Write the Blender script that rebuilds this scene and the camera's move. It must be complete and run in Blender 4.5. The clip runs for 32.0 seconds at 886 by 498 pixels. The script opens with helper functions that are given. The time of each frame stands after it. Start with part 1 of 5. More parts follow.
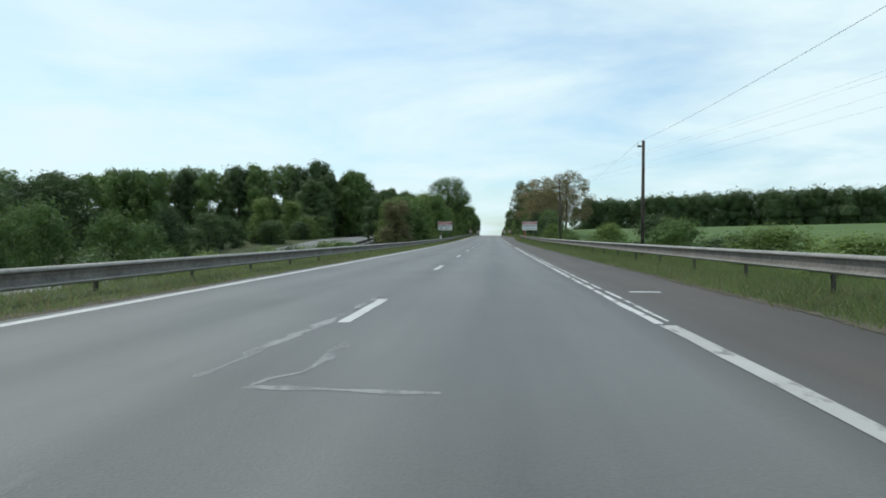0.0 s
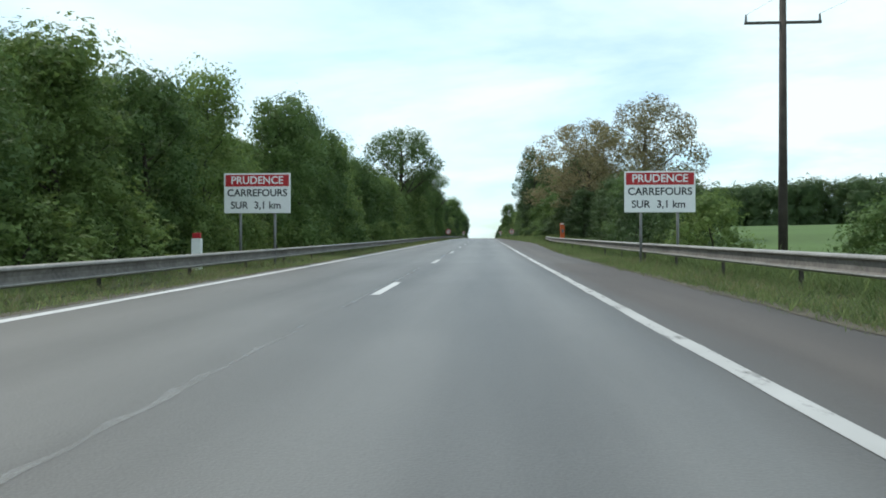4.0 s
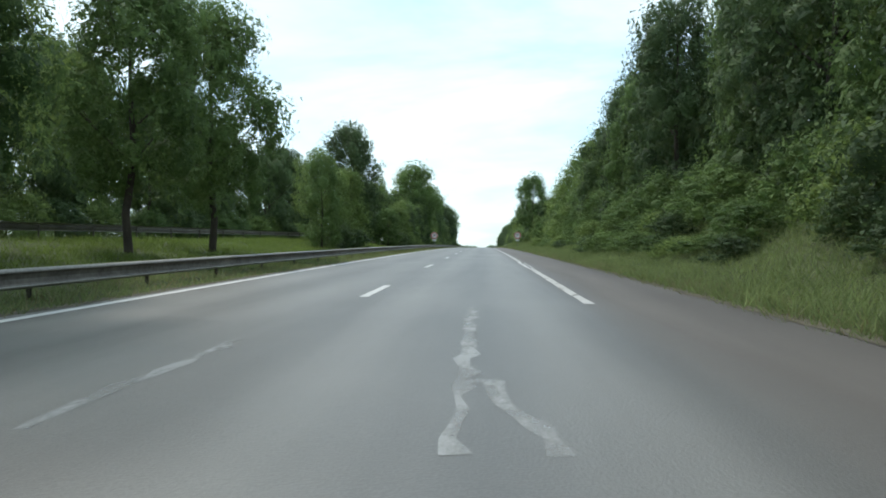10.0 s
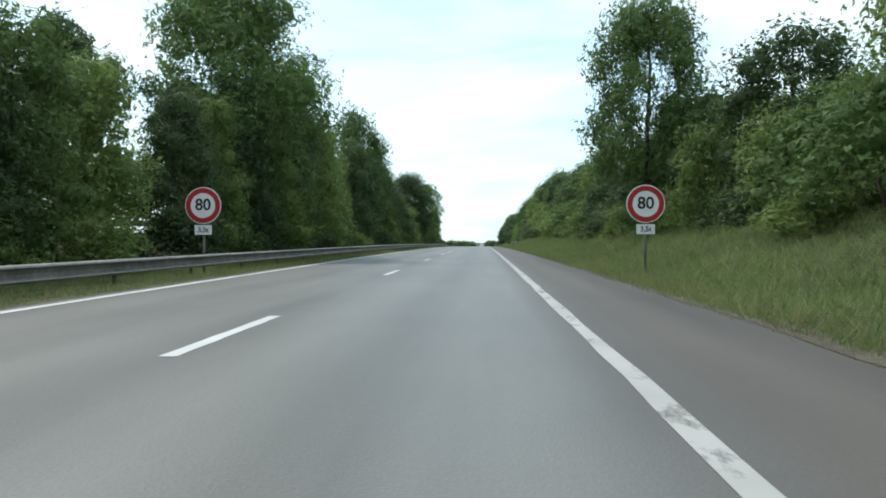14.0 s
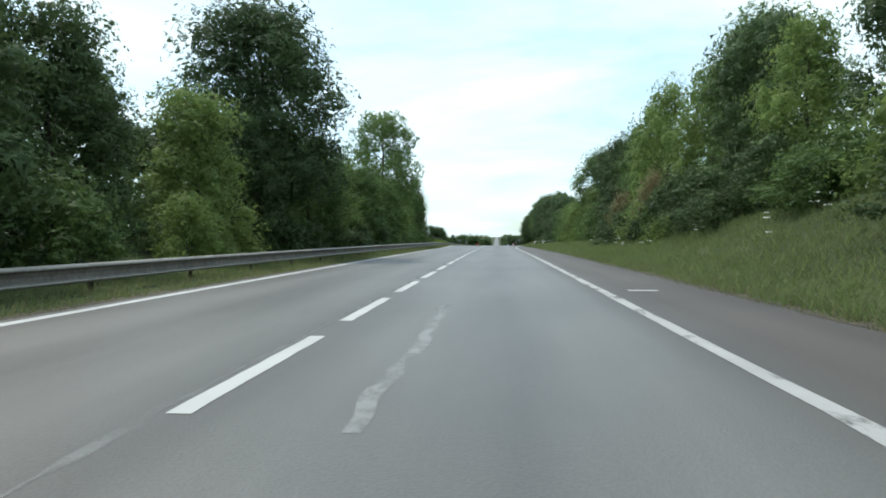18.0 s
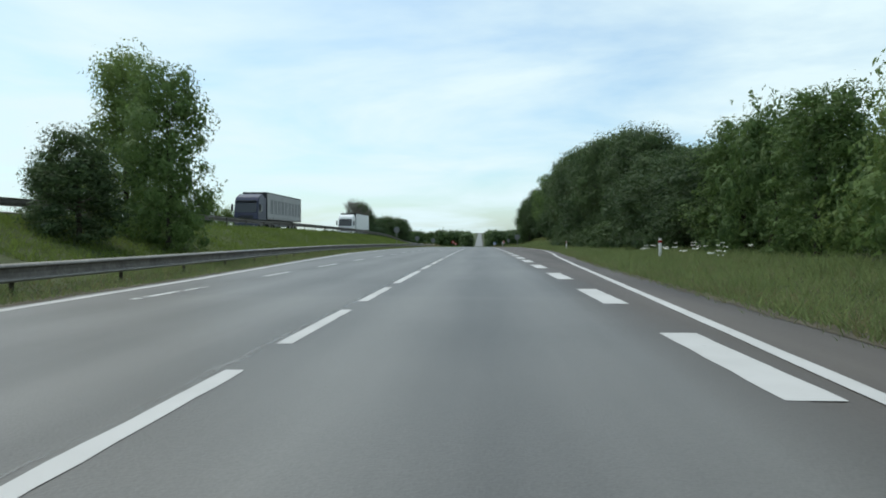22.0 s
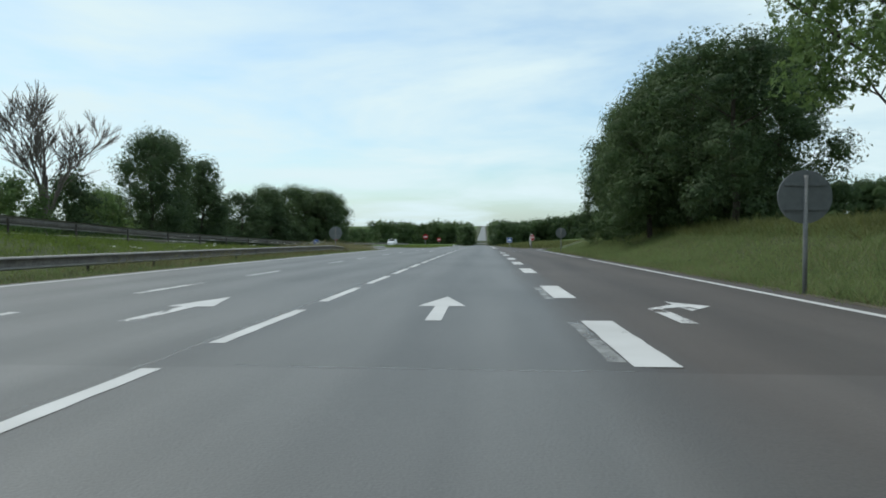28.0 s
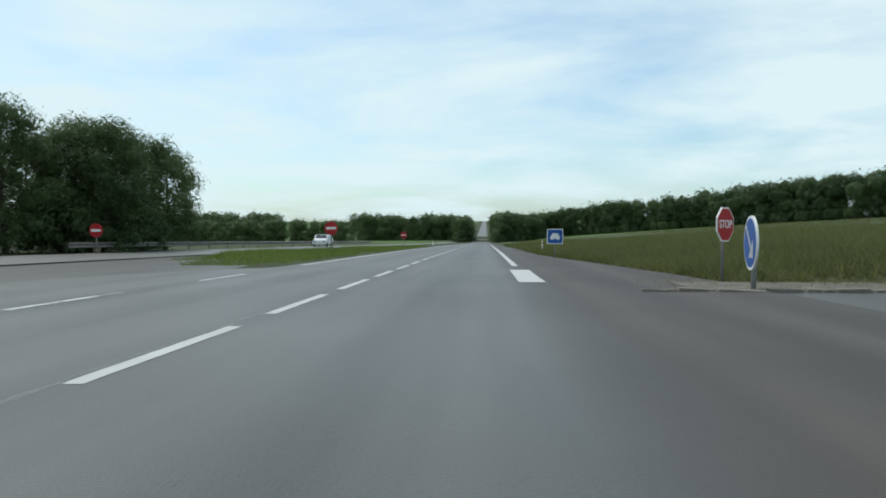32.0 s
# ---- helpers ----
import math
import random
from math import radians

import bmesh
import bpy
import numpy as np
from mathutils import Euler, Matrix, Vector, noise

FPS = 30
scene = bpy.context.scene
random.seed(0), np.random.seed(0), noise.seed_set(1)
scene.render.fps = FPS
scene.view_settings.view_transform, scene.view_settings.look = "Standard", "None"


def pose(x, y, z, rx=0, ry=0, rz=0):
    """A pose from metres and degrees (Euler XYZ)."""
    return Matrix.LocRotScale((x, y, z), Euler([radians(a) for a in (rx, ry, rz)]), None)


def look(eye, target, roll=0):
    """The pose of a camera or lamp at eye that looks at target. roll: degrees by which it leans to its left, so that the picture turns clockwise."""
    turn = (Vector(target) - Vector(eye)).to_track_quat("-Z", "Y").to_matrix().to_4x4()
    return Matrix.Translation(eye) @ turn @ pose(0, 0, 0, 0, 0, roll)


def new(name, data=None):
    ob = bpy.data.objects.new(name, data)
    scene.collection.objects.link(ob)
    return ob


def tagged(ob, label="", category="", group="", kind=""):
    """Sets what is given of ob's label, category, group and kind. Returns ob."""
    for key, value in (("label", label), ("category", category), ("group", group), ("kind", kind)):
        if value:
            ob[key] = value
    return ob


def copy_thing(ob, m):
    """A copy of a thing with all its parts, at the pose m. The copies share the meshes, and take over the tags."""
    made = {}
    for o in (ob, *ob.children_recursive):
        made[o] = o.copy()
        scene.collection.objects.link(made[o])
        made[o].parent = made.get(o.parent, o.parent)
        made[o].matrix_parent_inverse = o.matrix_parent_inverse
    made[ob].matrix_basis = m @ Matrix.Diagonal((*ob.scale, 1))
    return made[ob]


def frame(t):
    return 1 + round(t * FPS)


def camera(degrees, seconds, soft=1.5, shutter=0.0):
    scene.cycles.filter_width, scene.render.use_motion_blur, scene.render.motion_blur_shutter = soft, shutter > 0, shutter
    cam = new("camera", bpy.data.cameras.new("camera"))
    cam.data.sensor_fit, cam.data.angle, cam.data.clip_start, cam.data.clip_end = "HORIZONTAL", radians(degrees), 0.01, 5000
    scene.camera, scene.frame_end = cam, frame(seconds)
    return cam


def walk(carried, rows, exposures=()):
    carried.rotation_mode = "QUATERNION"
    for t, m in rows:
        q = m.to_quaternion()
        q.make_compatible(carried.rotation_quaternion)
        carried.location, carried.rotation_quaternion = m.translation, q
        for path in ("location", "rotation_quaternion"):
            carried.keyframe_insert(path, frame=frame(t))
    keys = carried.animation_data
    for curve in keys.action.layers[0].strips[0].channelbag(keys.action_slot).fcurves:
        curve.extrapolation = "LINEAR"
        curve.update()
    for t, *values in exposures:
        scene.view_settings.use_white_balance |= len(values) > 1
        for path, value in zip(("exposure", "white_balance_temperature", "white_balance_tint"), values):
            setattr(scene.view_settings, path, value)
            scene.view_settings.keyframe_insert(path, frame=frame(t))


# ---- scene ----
# A straight rural dual carriageway that climbs over a long crest and runs down to a junction.
# x: across the road (0 = lane line), y: along the road, z: up.
cam = camera(65.45, 32.0, soft=1.8)
# <path>
PATH = [
    (0, 1.75, 0, 1, 89.937, 0, 4.126),
    (1, 1.63, 22.25, 1.364, 89.965, 0, 4.126),
    (2, 1.58, 43.8, 1.744, 89.985, 0, 3.845),
    (3, 1.62, 65.7, 2.158, 90.09, 0, 3.377),
    (6, 2.3, 131.2, 3.667, 90.373, 0, 3.752),
    (7, 2.11, 153.5, 4.251, 90.537, 0, 3.752),
    (8, 2.19, 174.2, 4.792, 90.404, 0, 4.126),
    (9, 2.16, 195.6, 5.331, 90.462, 0, 3.845),
    (10, 2.1, 217, 5.839, 90.521, 0, 3.377),
    (11, 2.2, 238.3, 6.314, 90.369, 0, 3.565),
    (12, 2.47, 259.7, 6.761, 90.122, 0, 3.565),
    (13, 2.57, 280.8, 7.171, 90.205, 0, 2.909),
    (14, 2.66, 301.3, 7.541, 90.079, 0, 3.284),
    (17, 2.02, 363.3, 8.472, 89.693, 0, 4.406),
    (18, 1.8, 384.25, 8.721, 89.602, 0, 4.499),
    (19, 1.66, 405.4, 8.938, 89.651, 0, 3.985),
    (20, 1.69, 426.5, 9.122, 89.372, 0, 3.658),
    (21, 1.77, 447.5, 9.27, 89.281, 0, 3.331),
    (22, 1.84, 468.3, 9.38, 89.256, 0, 3.097),
    (23, 1.87, 488.4, 9.444, 89.372, 0, 2.534),
    (24, 2.15, 506.6, 9.467, 89.264, 0, 1.784),
    (25, 2.45, 524.3, 9.455, 89.042, 0, 2.253),
    (28, 2.54, 576.6, 9.237, 88.713, 0, 3.424),
    (29, 2.56, 594.2, 9.111, 88.567, 0, 3.471),
    (30, 2.74, 611.5, 8.965, 88.634, 0, 2.909),
    (31, 2.82, 628.2, 8.803, 88.656, 0, 3.19),
    (32, 2.8, 643.5, 8.636, 88.356, 0, 3.518),
]
# </path>
walk(cam, [(t, pose(x, y, z, rx, ry, rz)) for t, x, y, z, rx, ry, rz in PATH],
     exposures=((0, 0.1), (3, 0.28), (6, 0.62), (17, 0.58), (20, 0.35), (22, 0.12), (32, 0.02)))

# ---------------------------------------------------------------- light
world = bpy.data.worlds.new("sky")
scene.world = world
world.use_nodes = True
SUN_ELEV, SUN_AZ = 58.0, -52.0          # the sun stands high, ahead over the left side of the road


def build_sky():
    nt = world.node_tree
    nt.nodes.clear()
    n, l = nt.nodes, nt.links
    out = n.new("ShaderNodeOutputWorld")
    bg = n.new("ShaderNodeBackground")
    sky = n.new("ShaderNodeTexSky")
    sky.sky_type = "NISHITA"
    sky.sun_disc = False
    sky.sun_elevation = radians(SUN_ELEV)
    sky.sun_rotation = radians(SUN_AZ)
    sky.dust_density = 1.5
    tc = n.new("ShaderNodeTexCoord")
    sep = n.new("ShaderNodeSeparateXYZ")
    l.new(tc.outputs["Generated"], sep.inputs[0])
    lift = n.new("ShaderNodeMath")
    lift.operation = "MAXIMUM"
    lift.inputs[1].default_value = 0.0
    l.new(sep.outputs["Z"], lift.inputs[0])
    plus = n.new("ShaderNodeMath")
    plus.inputs[1].default_value = 0.16
    l.new(lift.outputs[0], plus.inputs[0])
    flat = []
    for axis in ("X", "Y"):
        d = n.new("ShaderNodeMath")
        d.operation = "DIVIDE"
        l.new(sep.outputs[axis], d.inputs[0])
        l.new(plus.outputs[0], d.inputs[1])
        flat.append(d)
    comb = n.new("ShaderNodeCombineXYZ")
    l.new(flat[0].outputs[0], comb.inputs[0])
    l.new(flat[1].outputs[0], comb.inputs[1])
    mp = n.new("ShaderNodeMapping")
    mp.inputs["Rotation"].default_value = (0, 0, radians(18))
    mp.inputs["Scale"].default_value = (0.95, 1.1, 1)
    mp.inputs["Location"].default_value = (1.3, 0.4, 0)
    l.new(comb.outputs[0], mp.inputs[0])
    big = n.new("ShaderNodeTexNoise")
    big.inputs["Scale"].default_value = 0.9
    big.inputs["Detail"].default_value = 7
    big.inputs["Roughness"].default_value = 0.55
    big.inputs["Distortion"].default_value = 0.35
    l.new(mp.outputs[0], big.inputs["Vector"])
    ramp = n.new("ShaderNodeValToRGB")
    ramp.color_ramp.elements[0].position, ramp.color_ramp.elements[0].color = 0.36, (0.28, 0.28, 0.28, 1)
    ramp.color_ramp.elements[1].position, ramp.color_ramp.elements[1].color = 0.6, (1, 1, 1, 1)
    l.new(big.outputs["Fac"], ramp.inputs[0])
    clear = n.new("ShaderNodeMix")
    clear.data_type = "RGBA"
    clear.blend_type = "MULTIPLY"
    clear.inputs["Factor"].default_value = 1.0
    l.new(sky.outputs[0], clear.inputs[6])
    clear.inputs[7].default_value = (1.12, 1.43, 1.5, 1)
    mix = n.new("ShaderNodeMix")
    mix.data_type = "RGBA"
    l.new(ramp.outputs[0], mix.inputs["Factor"])
    l.new(clear.outputs[2], mix.inputs[6])
    mix.inputs[7].default_value = (7.2, 8.85, 9.3, 1)      # bright thin cloud
    l.new(mix.outputs[2], bg.inputs["Color"])
    bg.inputs["Strength"].default_value = 0.1
    l.new(bg.outputs[0], out.inputs[0])


build_sky()
sun = new("sun", bpy.data.lights.new("sun", "SUN"))
sun.data.energy = 1.9
sun.data.angle = radians(6)
sun.data.color = (1.0, 0.95, 0.88)
# the lamp's -Z points from the sun to the place
_e, _a = radians(SUN_ELEV), radians(SUN_AZ)
sun.matrix_world = look((0, 0, 80), (-80 * math.cos(_e) * math.sin(_a), -80 * math.cos(_e) * math.cos(_a), 80 - 80 * math.sin(_e)))


# ---------------------------------------------------------------- materials
def material(name, color, rough=0.8, metal=0.0, vary=0.12, scale=3.0, fine=40.0, bump=0.2, tint=None, spec=0.3):
    """Base colour with two scales of noise, per-object variation and a fine bump."""
    m = bpy.data.materials.new(name)
    m.use_nodes = True
    nt = m.node_tree
    n, l = nt.nodes, nt.links
    b = n["Principled BSDF"]
    b.inputs["Roughness"].default_value = rough
    b.inputs["Metallic"].default_value = metal
    b.inputs["Specular IOR Level"].default_value = spec
    geo = n.new("ShaderNodeNewGeometry")
    a = n.new("ShaderNodeTexNoise")
    a.inputs["Scale"].default_value = scale
    a.inputs["Detail"].default_value = 4
    c = n.new("ShaderNodeTexNoise")
    c.inputs["Scale"].default_value = fine
    c.inputs["Detail"].default_value = 3
    l.new(geo.outputs["Position"], a.inputs["Vector"])
    l.new(geo.outputs["Position"], c.inputs["Vector"])
    mid = n.new("ShaderNodeMath")
    mid.operation = "ADD"
    l.new(a.outputs["Fac"], mid.inputs[0])
    l.new(c.outputs["Fac"], mid.inputs[1])
    ramp = n.new("ShaderNodeMapRange")
    ramp.inputs["From Min"].default_value, ramp.inputs["From Max"].default_value = 0.6, 1.4
    l.new(mid.outputs[0], ramp.inputs["Value"])
    mix = n.new("ShaderNodeMix")
    mix.data_type = "RGBA"
    dark = tuple(v * (1 - vary * 2) for v in color)
    light = tuple(min(1, v * (1 + vary * 2)) for v in (tint or color))
    mix.inputs[6].default_value = (*dark, 1)
    mix.inputs[7].default_value = (*light, 1)
    l.new(ramp.outputs[0], mix.inputs["Factor"])
    l.new(mix.outputs[2], b.inputs["Base Color"])
    if bump:
        bp = n.new("ShaderNodeBump")
        bp.inputs["Strength"].default_value = bump
        bp.inputs["Distance"].default_value = 0.02
        l.new(c.outputs["Fac"], bp.inputs["Height"])
        l.new(bp.outputs[0], b.inputs["Normal"])
    return m


def leaf_material(name, dark, light, through_light=0.3, ragged=0.0):
    """Leaves: each leaf and each tree its own shade, thin enough to let some light through."""
    m = bpy.data.materials.new(name)
    m.use_nodes = True
    nt = m.node_tree
    n, l = nt.nodes, nt.links
    b = n["Principled BSDF"]
    b.inputs["Roughness"].default_value = 0.65
    b.inputs["Specular IOR Level"].default_value = 0.25
    geo = n.new("ShaderNodeNewGeometry")
    info = n.new("ShaderNodeObjectInfo")
    ns = n.new("ShaderNodeTexNoise")
    ns.inputs["Scale"].default_value = 0.35
    ns.inputs["Detail"].default_value = 3
    l.new(geo.outputs["Position"], ns.inputs["Vector"])
    s1 = n.new("ShaderNodeMath")
    s1.operation = "MULTIPLY_ADD"
    s1.inputs[1].default_value = 0.55
    l.new(geo.outputs["Random Per Island"], s1.inputs[0])
    l.new(ns.outputs["Fac"], s1.inputs[2])
    s2 = n.new("ShaderNodeMath")
    s2.operation = "MULTIPLY_ADD"
    s2.inputs[1].default_value = 0.45
    l.new(info.outputs["Random"], s2.inputs[0])
    l.new(s1.outputs[0], s2.inputs[2])
    mott = n.new("ShaderNodeTexNoise")
    mott.inputs["Scale"].default_value = 7.0
    mott.inputs["Detail"].default_value = 4
    l.new(geo.outputs["Position"], mott.inputs["Vector"])
    s3 = n.new("ShaderNodeMath")
    s3.operation = "MULTIPLY_ADD"
    s3.inputs[1].default_value = 0.9
    l.new(mott.outputs["Fac"], s3.inputs[0])
    l.new(s2.outputs[0], s3.inputs[2])
    mr = n.new("ShaderNodeMapRange")
    mr.inputs["From Min"].default_value, mr.inputs["From Max"].default_value = 0.85, 2.0
    l.new(s3.outputs[0], mr.inputs["Value"])
    mix = n.new("ShaderNodeMix")
    mix.data_type = "RGBA"
    mix.inputs[6].default_value = (*dark, 1)
    mix.inputs[7].default_value = (*light, 1)
    l.new(mr.outputs[0], mix.inputs["Factor"])
    bp = n.new("ShaderNodeBump")
    bp.inputs["Strength"].default_value = 0.8
    bp.inputs["Distance"].default_value = 0.06
    l.new(mott.outputs["Fac"], bp.inputs["Height"])
    l.new(bp.outputs[0], b.inputs["Normal"])
    l.new(mix.outputs[2], b.inputs["Base Color"])
    tr = n.new("ShaderNodeBsdfTranslucent")
    l.new(mix.outputs[2], tr.inputs["Color"])
    sh = n.new("ShaderNodeMixShader")
    sh.inputs[0].default_value = through_light
    l.new(b.outputs[0], sh.inputs[1])
    l.new(tr.outputs[0], sh.inputs[2])
    l.new(sh.outputs[0], n["Material Output"].inputs[0])
    if ragged:                               # each spray is broken up into small leaves with gaps
        cut = n.new("ShaderNodeTexNoise")
        cut.inputs["Scale"].default_value = 11.0
        cut.inputs["Detail"].default_value = 2
        l.new(geo.outputs["Position"], cut.inputs["Vector"])
        edge = n.new("ShaderNodeMath")
        edge.operation = "GREATER_THAN"
        edge.inputs[1].default_value = ragged
        l.new(cut.outputs["Fac"], edge.inputs[0])
        gap = n.new("ShaderNodeBsdfTransparent")
        out = n.new("ShaderNodeMixShader")
        l.new(edge.outputs[0], out.inputs[0])
        l.new(gap.outputs[0], out.inputs[1])
        l.new(sh.outputs[0], out.inputs[2])
        l.new(out.outputs[0], n["Material Output"].inputs[0])
    return m


def asphalt_material(name, base, strength=1.0, side=None):
    """Worn asphalt: wheel tracks along the lanes, patches, fine stones."""
    m = bpy.data.materials.new(name)
    m.use_nodes = True
    nt = m.node_tree
    n, l = nt.nodes, nt.links
    b = n["Principled BSDF"]
    b.inputs["Roughness"].default_value = 0.52
    b.inputs["Specular IOR Level"].default_value = 0.5
    geo = n.new("ShaderNodeNewGeometry")
    sep = n.new("ShaderNodeSeparateXYZ")
    l.new(geo.outputs["Position"], sep.inputs[0])
    w = n.new("ShaderNodeMath")              # wheel tracks: two a lane
    w.operation = "MULTIPLY"
    w.inputs[1].default_value = 2 * math.pi / 1.87
    l.new(sep.outputs["X"], w.inputs[0])
    c = n.new("ShaderNodeMath")
    c.operation = "COSINE"
    l.new(w.outputs[0], c.inputs[0])
    mp = n.new("ShaderNodeMapping")
    mp.inputs["Scale"].default_value = (1.0, 0.07, 1.0)
    l.new(geo.outputs["Position"], mp.inputs[0])
    streak = n.new("ShaderNodeTexNoise")
    streak.inputs["Scale"].default_value = 1.6
    streak.inputs["Detail"].default_value = 5
    l.new(mp.outputs[0], streak.inputs["Vector"])
    patch = n.new("ShaderNodeTexNoise")
    patch.inputs["Scale"].default_value = 0.22
    patch.inputs["Detail"].default_value = 5
    l.new(geo.outputs["Position"], patch.inputs["Vector"])
    stone = n.new("ShaderNodeTexNoise")
    stone.inputs["Scale"].default_value = 55
    stone.inputs["Detail"].default_value = 3
    l.new(geo.outputs["Position"], stone.inputs["Vector"])
    val = None
    for node, amount in ((c, -0.09), (streak, 0.5), (patch, 0.42), (stone, 0.4)):
        k = n.new("ShaderNodeMath")
        k.operation = "MULTIPLY_ADD"
        k.inputs[1].default_value = amount * strength
        l.new(node.outputs[0], k.inputs[0])
        if val is None:
            k.inputs[2].default_value = 1.0 - 0.66 * strength
        else:
            l.new(val.outputs[0], k.inputs[2])
        val = k
    sc = n.new("ShaderNodeVectorMath")
    sc.operation = "SCALE"
    sc.inputs[0].default_value = base
    if side:                                 # darker, less travelled surface beyond the edge line
        wob = n.new("ShaderNodeMath")
        wob.operation = "MULTIPLY_ADD"
        wob.inputs[1].default_value = 0.9
        l.new(streak.outputs["Fac"], wob.inputs[0])
        l.new(sep.outputs["X"], wob.inputs[2])
        far = n.new("ShaderNodeMapRange")
        far.inputs["From Min"].default_value, far.inputs["From Max"].default_value = 3.75, 4.75
        l.new(wob.outputs[0], far.inputs["Value"])
        two = n.new("ShaderNodeMix")
        two.data_type = "RGBA"
        two.inputs[6].default_value = (*base, 1)
        two.inputs[7].default_value = (*side, 1)
        l.new(far.outputs[0], two.inputs["Factor"])
        l.new(two.outputs[2], sc.inputs[0])
        dull = n.new("ShaderNodeMapRange")
        dull.inputs["To Min"].default_value, dull.inputs["To Max"].default_value = 0.52, 0.72
        l.new(far.outputs[0], dull.inputs["Value"])
        l.new(dull.outputs[0], b.inputs["Roughness"])
    l.new(val.outputs[0], sc.inputs["Scale"])
    l.new(sc.outputs[0], b.inputs["Base Color"])
    bp = n.new("ShaderNodeBump")
    bp.inputs["Strength"].default_value = 0.35
    bp.inputs["Distance"].default_value = 0.01
    l.new(stone.outputs["Fac"], bp.inputs["Height"])
    l.new(bp.outputs[0], b.inputs["Normal"])
    return m


ASPHALT = asphalt_material("asphalt", (0.118, 0.115, 0.107), 1.5, (0.077, 0.068, 0.06))
ASPHALT_DARK = asphalt_material("darker_asphalt", (0.104, 0.102, 0.096), 1.7, (0.071, 0.062, 0.056))
ASPHALT_OLD = asphalt_material("old_asphalt", (0.1, 0.097, 0.09), 1.6, (0.058, 0.047, 0.039))
ASPHALT_JUNCTION = asphalt_material("junction_asphalt", (0.086, 0.084, 0.079), 1.8, (0.054, 0.045, 0.039))
SHOULDER = asphalt_material("shoulder_asphalt", (0.05, 0.042, 0.036), 1.5)


def paint_material(name, wear, seed, dull=(0.36, 0.36, 0.35), clean=(0.6, 0.6, 0.59), cover=1.0, soft=0.06, scale=3.5, rough=0.75):
    """Road paint or sealant, worn through to the asphalt in flakes and scuffs."""
    m = bpy.data.materials.new(name)
    m.use_nodes = True
    nt = m.node_tree
    n, l = nt.nodes, nt.links
    b = n["Principled BSDF"]
    b.inputs["Roughness"].default_value = rough
    geo = n.new("ShaderNodeNewGeometry")
    mp = n.new("ShaderNodeMapping")
    mp.inputs["Location"].default_value = (seed, seed * 2.0, 0)
    mp.inputs["Scale"].default_value = (1.0, 0.45, 1.0)
    l.new(geo.outputs["Position"], mp.inputs[0])
    a = n.new("ShaderNodeTexNoise")
    a.inputs["Scale"].default_value = scale
    a.inputs["Detail"].default_value = 8
    a.inputs["Roughness"].default_value = 0.68
    l.new(mp.outputs[0], a.inputs["Vector"])
    k = n.new("ShaderNodeMapRange")
    k.inputs["From Min"].default_value, k.inputs["From Max"].default_value = wear - soft, wear + soft
    k.inputs["To Max"].default_value = cover
    l.new(a.outputs["Fac"], k.inputs["Value"])
    c = n.new("ShaderNodeTexNoise")
    c.inputs["Scale"].default_value = 0.8
    c.inputs["Detail"].default_value = 5
    l.new(geo.outputs["Position"], c.inputs["Vector"])
    white = n.new("ShaderNodeMix")
    white.data_type = "RGBA"
    white.inputs[6].default_value = (*dull, 1)
    white.inputs[7].default_value = (*clean, 1)
    l.new(c.outputs["Fac"], white.inputs["Factor"])
    l.new(white.outputs[2], b.inputs["Base Color"])
    bare = n.new("ShaderNodeBsdfTransparent")
    sh = n.new("ShaderNodeMixShader")
    l.new(k.outputs[0], sh.inputs[0])
    l.new(bare.outputs[0], sh.inputs[1])
    l.new(b.outputs[0], sh.inputs[2])
    l.new(sh.outputs[0], n["Material Output"].inputs[0])
    return m


PAINT = paint_material("road_paint", 0.27, 1.0)
WORN_PAINT = paint_material("scuffed_road_paint", 0.43, 5.0)
EDGE_PAINT = paint_material("dull_edge_paint", 0.36, 2.0, (0.27, 0.265, 0.25), (0.47, 0.465, 0.45), soft=0.1)
OLD_PAINT = paint_material("worn_road_paint", 0.42, 9.0)
LOST_PAINT = paint_material("flaked_road_paint", 0.52, 13.0)
TAR = material("tar", (0.03, 0.03, 0.03), 0.7, vary=0.2)
SEAL = paint_material("crack_seal", 0.43, 21.0, (0.25, 0.25, 0.24), (0.36, 0.36, 0.35), cover=0.75, soft=0.14, scale=2.2, rough=0.5)
SEAM = paint_material("lane_seam", 0.48, 31.0, (0.22, 0.22, 0.21), (0.32, 0.32, 0.31), cover=0.5, soft=0.12, scale=1.6, rough=0.5)
GRAVEL = material("pale_gravel", (0.135, 0.125, 0.1), 0.85, vary=0.2, scale=1.5, fine=14, bump=0.1)
GRASS_GROUND = material("grass_ground", (0.03, 0.04, 0.012), 0.95, vary=0.36, scale=0.5, fine=16, bump=1.0, tint=(0.05, 0.062, 0.02))
MEADOW_GROUND = material("meadow_ground", (0.042, 0.058, 0.018), 0.95, vary=0.3, scale=0.25, fine=5, bump=1.0, tint=(0.06, 0.07, 0.025))
FIELD = material("field_crop", (0.07, 0.118, 0.028), 0.95, vary=0.12, scale=0.05, fine=2.2, bump=0.8)
LAWN = leaf_material("lawn_blades", (0.085, 0.13, 0.026), (0.2, 0.265, 0.06), 0.5)
GRASS = leaf_material("grass_blades", (0.08, 0.118, 0.038), (0.22, 0.275, 0.11), 0.55)
MEADOW = leaf_material("meadow_blades", (0.075, 0.098, 0.03), (0.19, 0.195, 0.072), 0.5)
PETAL = material("white_petals", (0.6, 0.6, 0.55), 0.8, vary=0.1, bump=0)
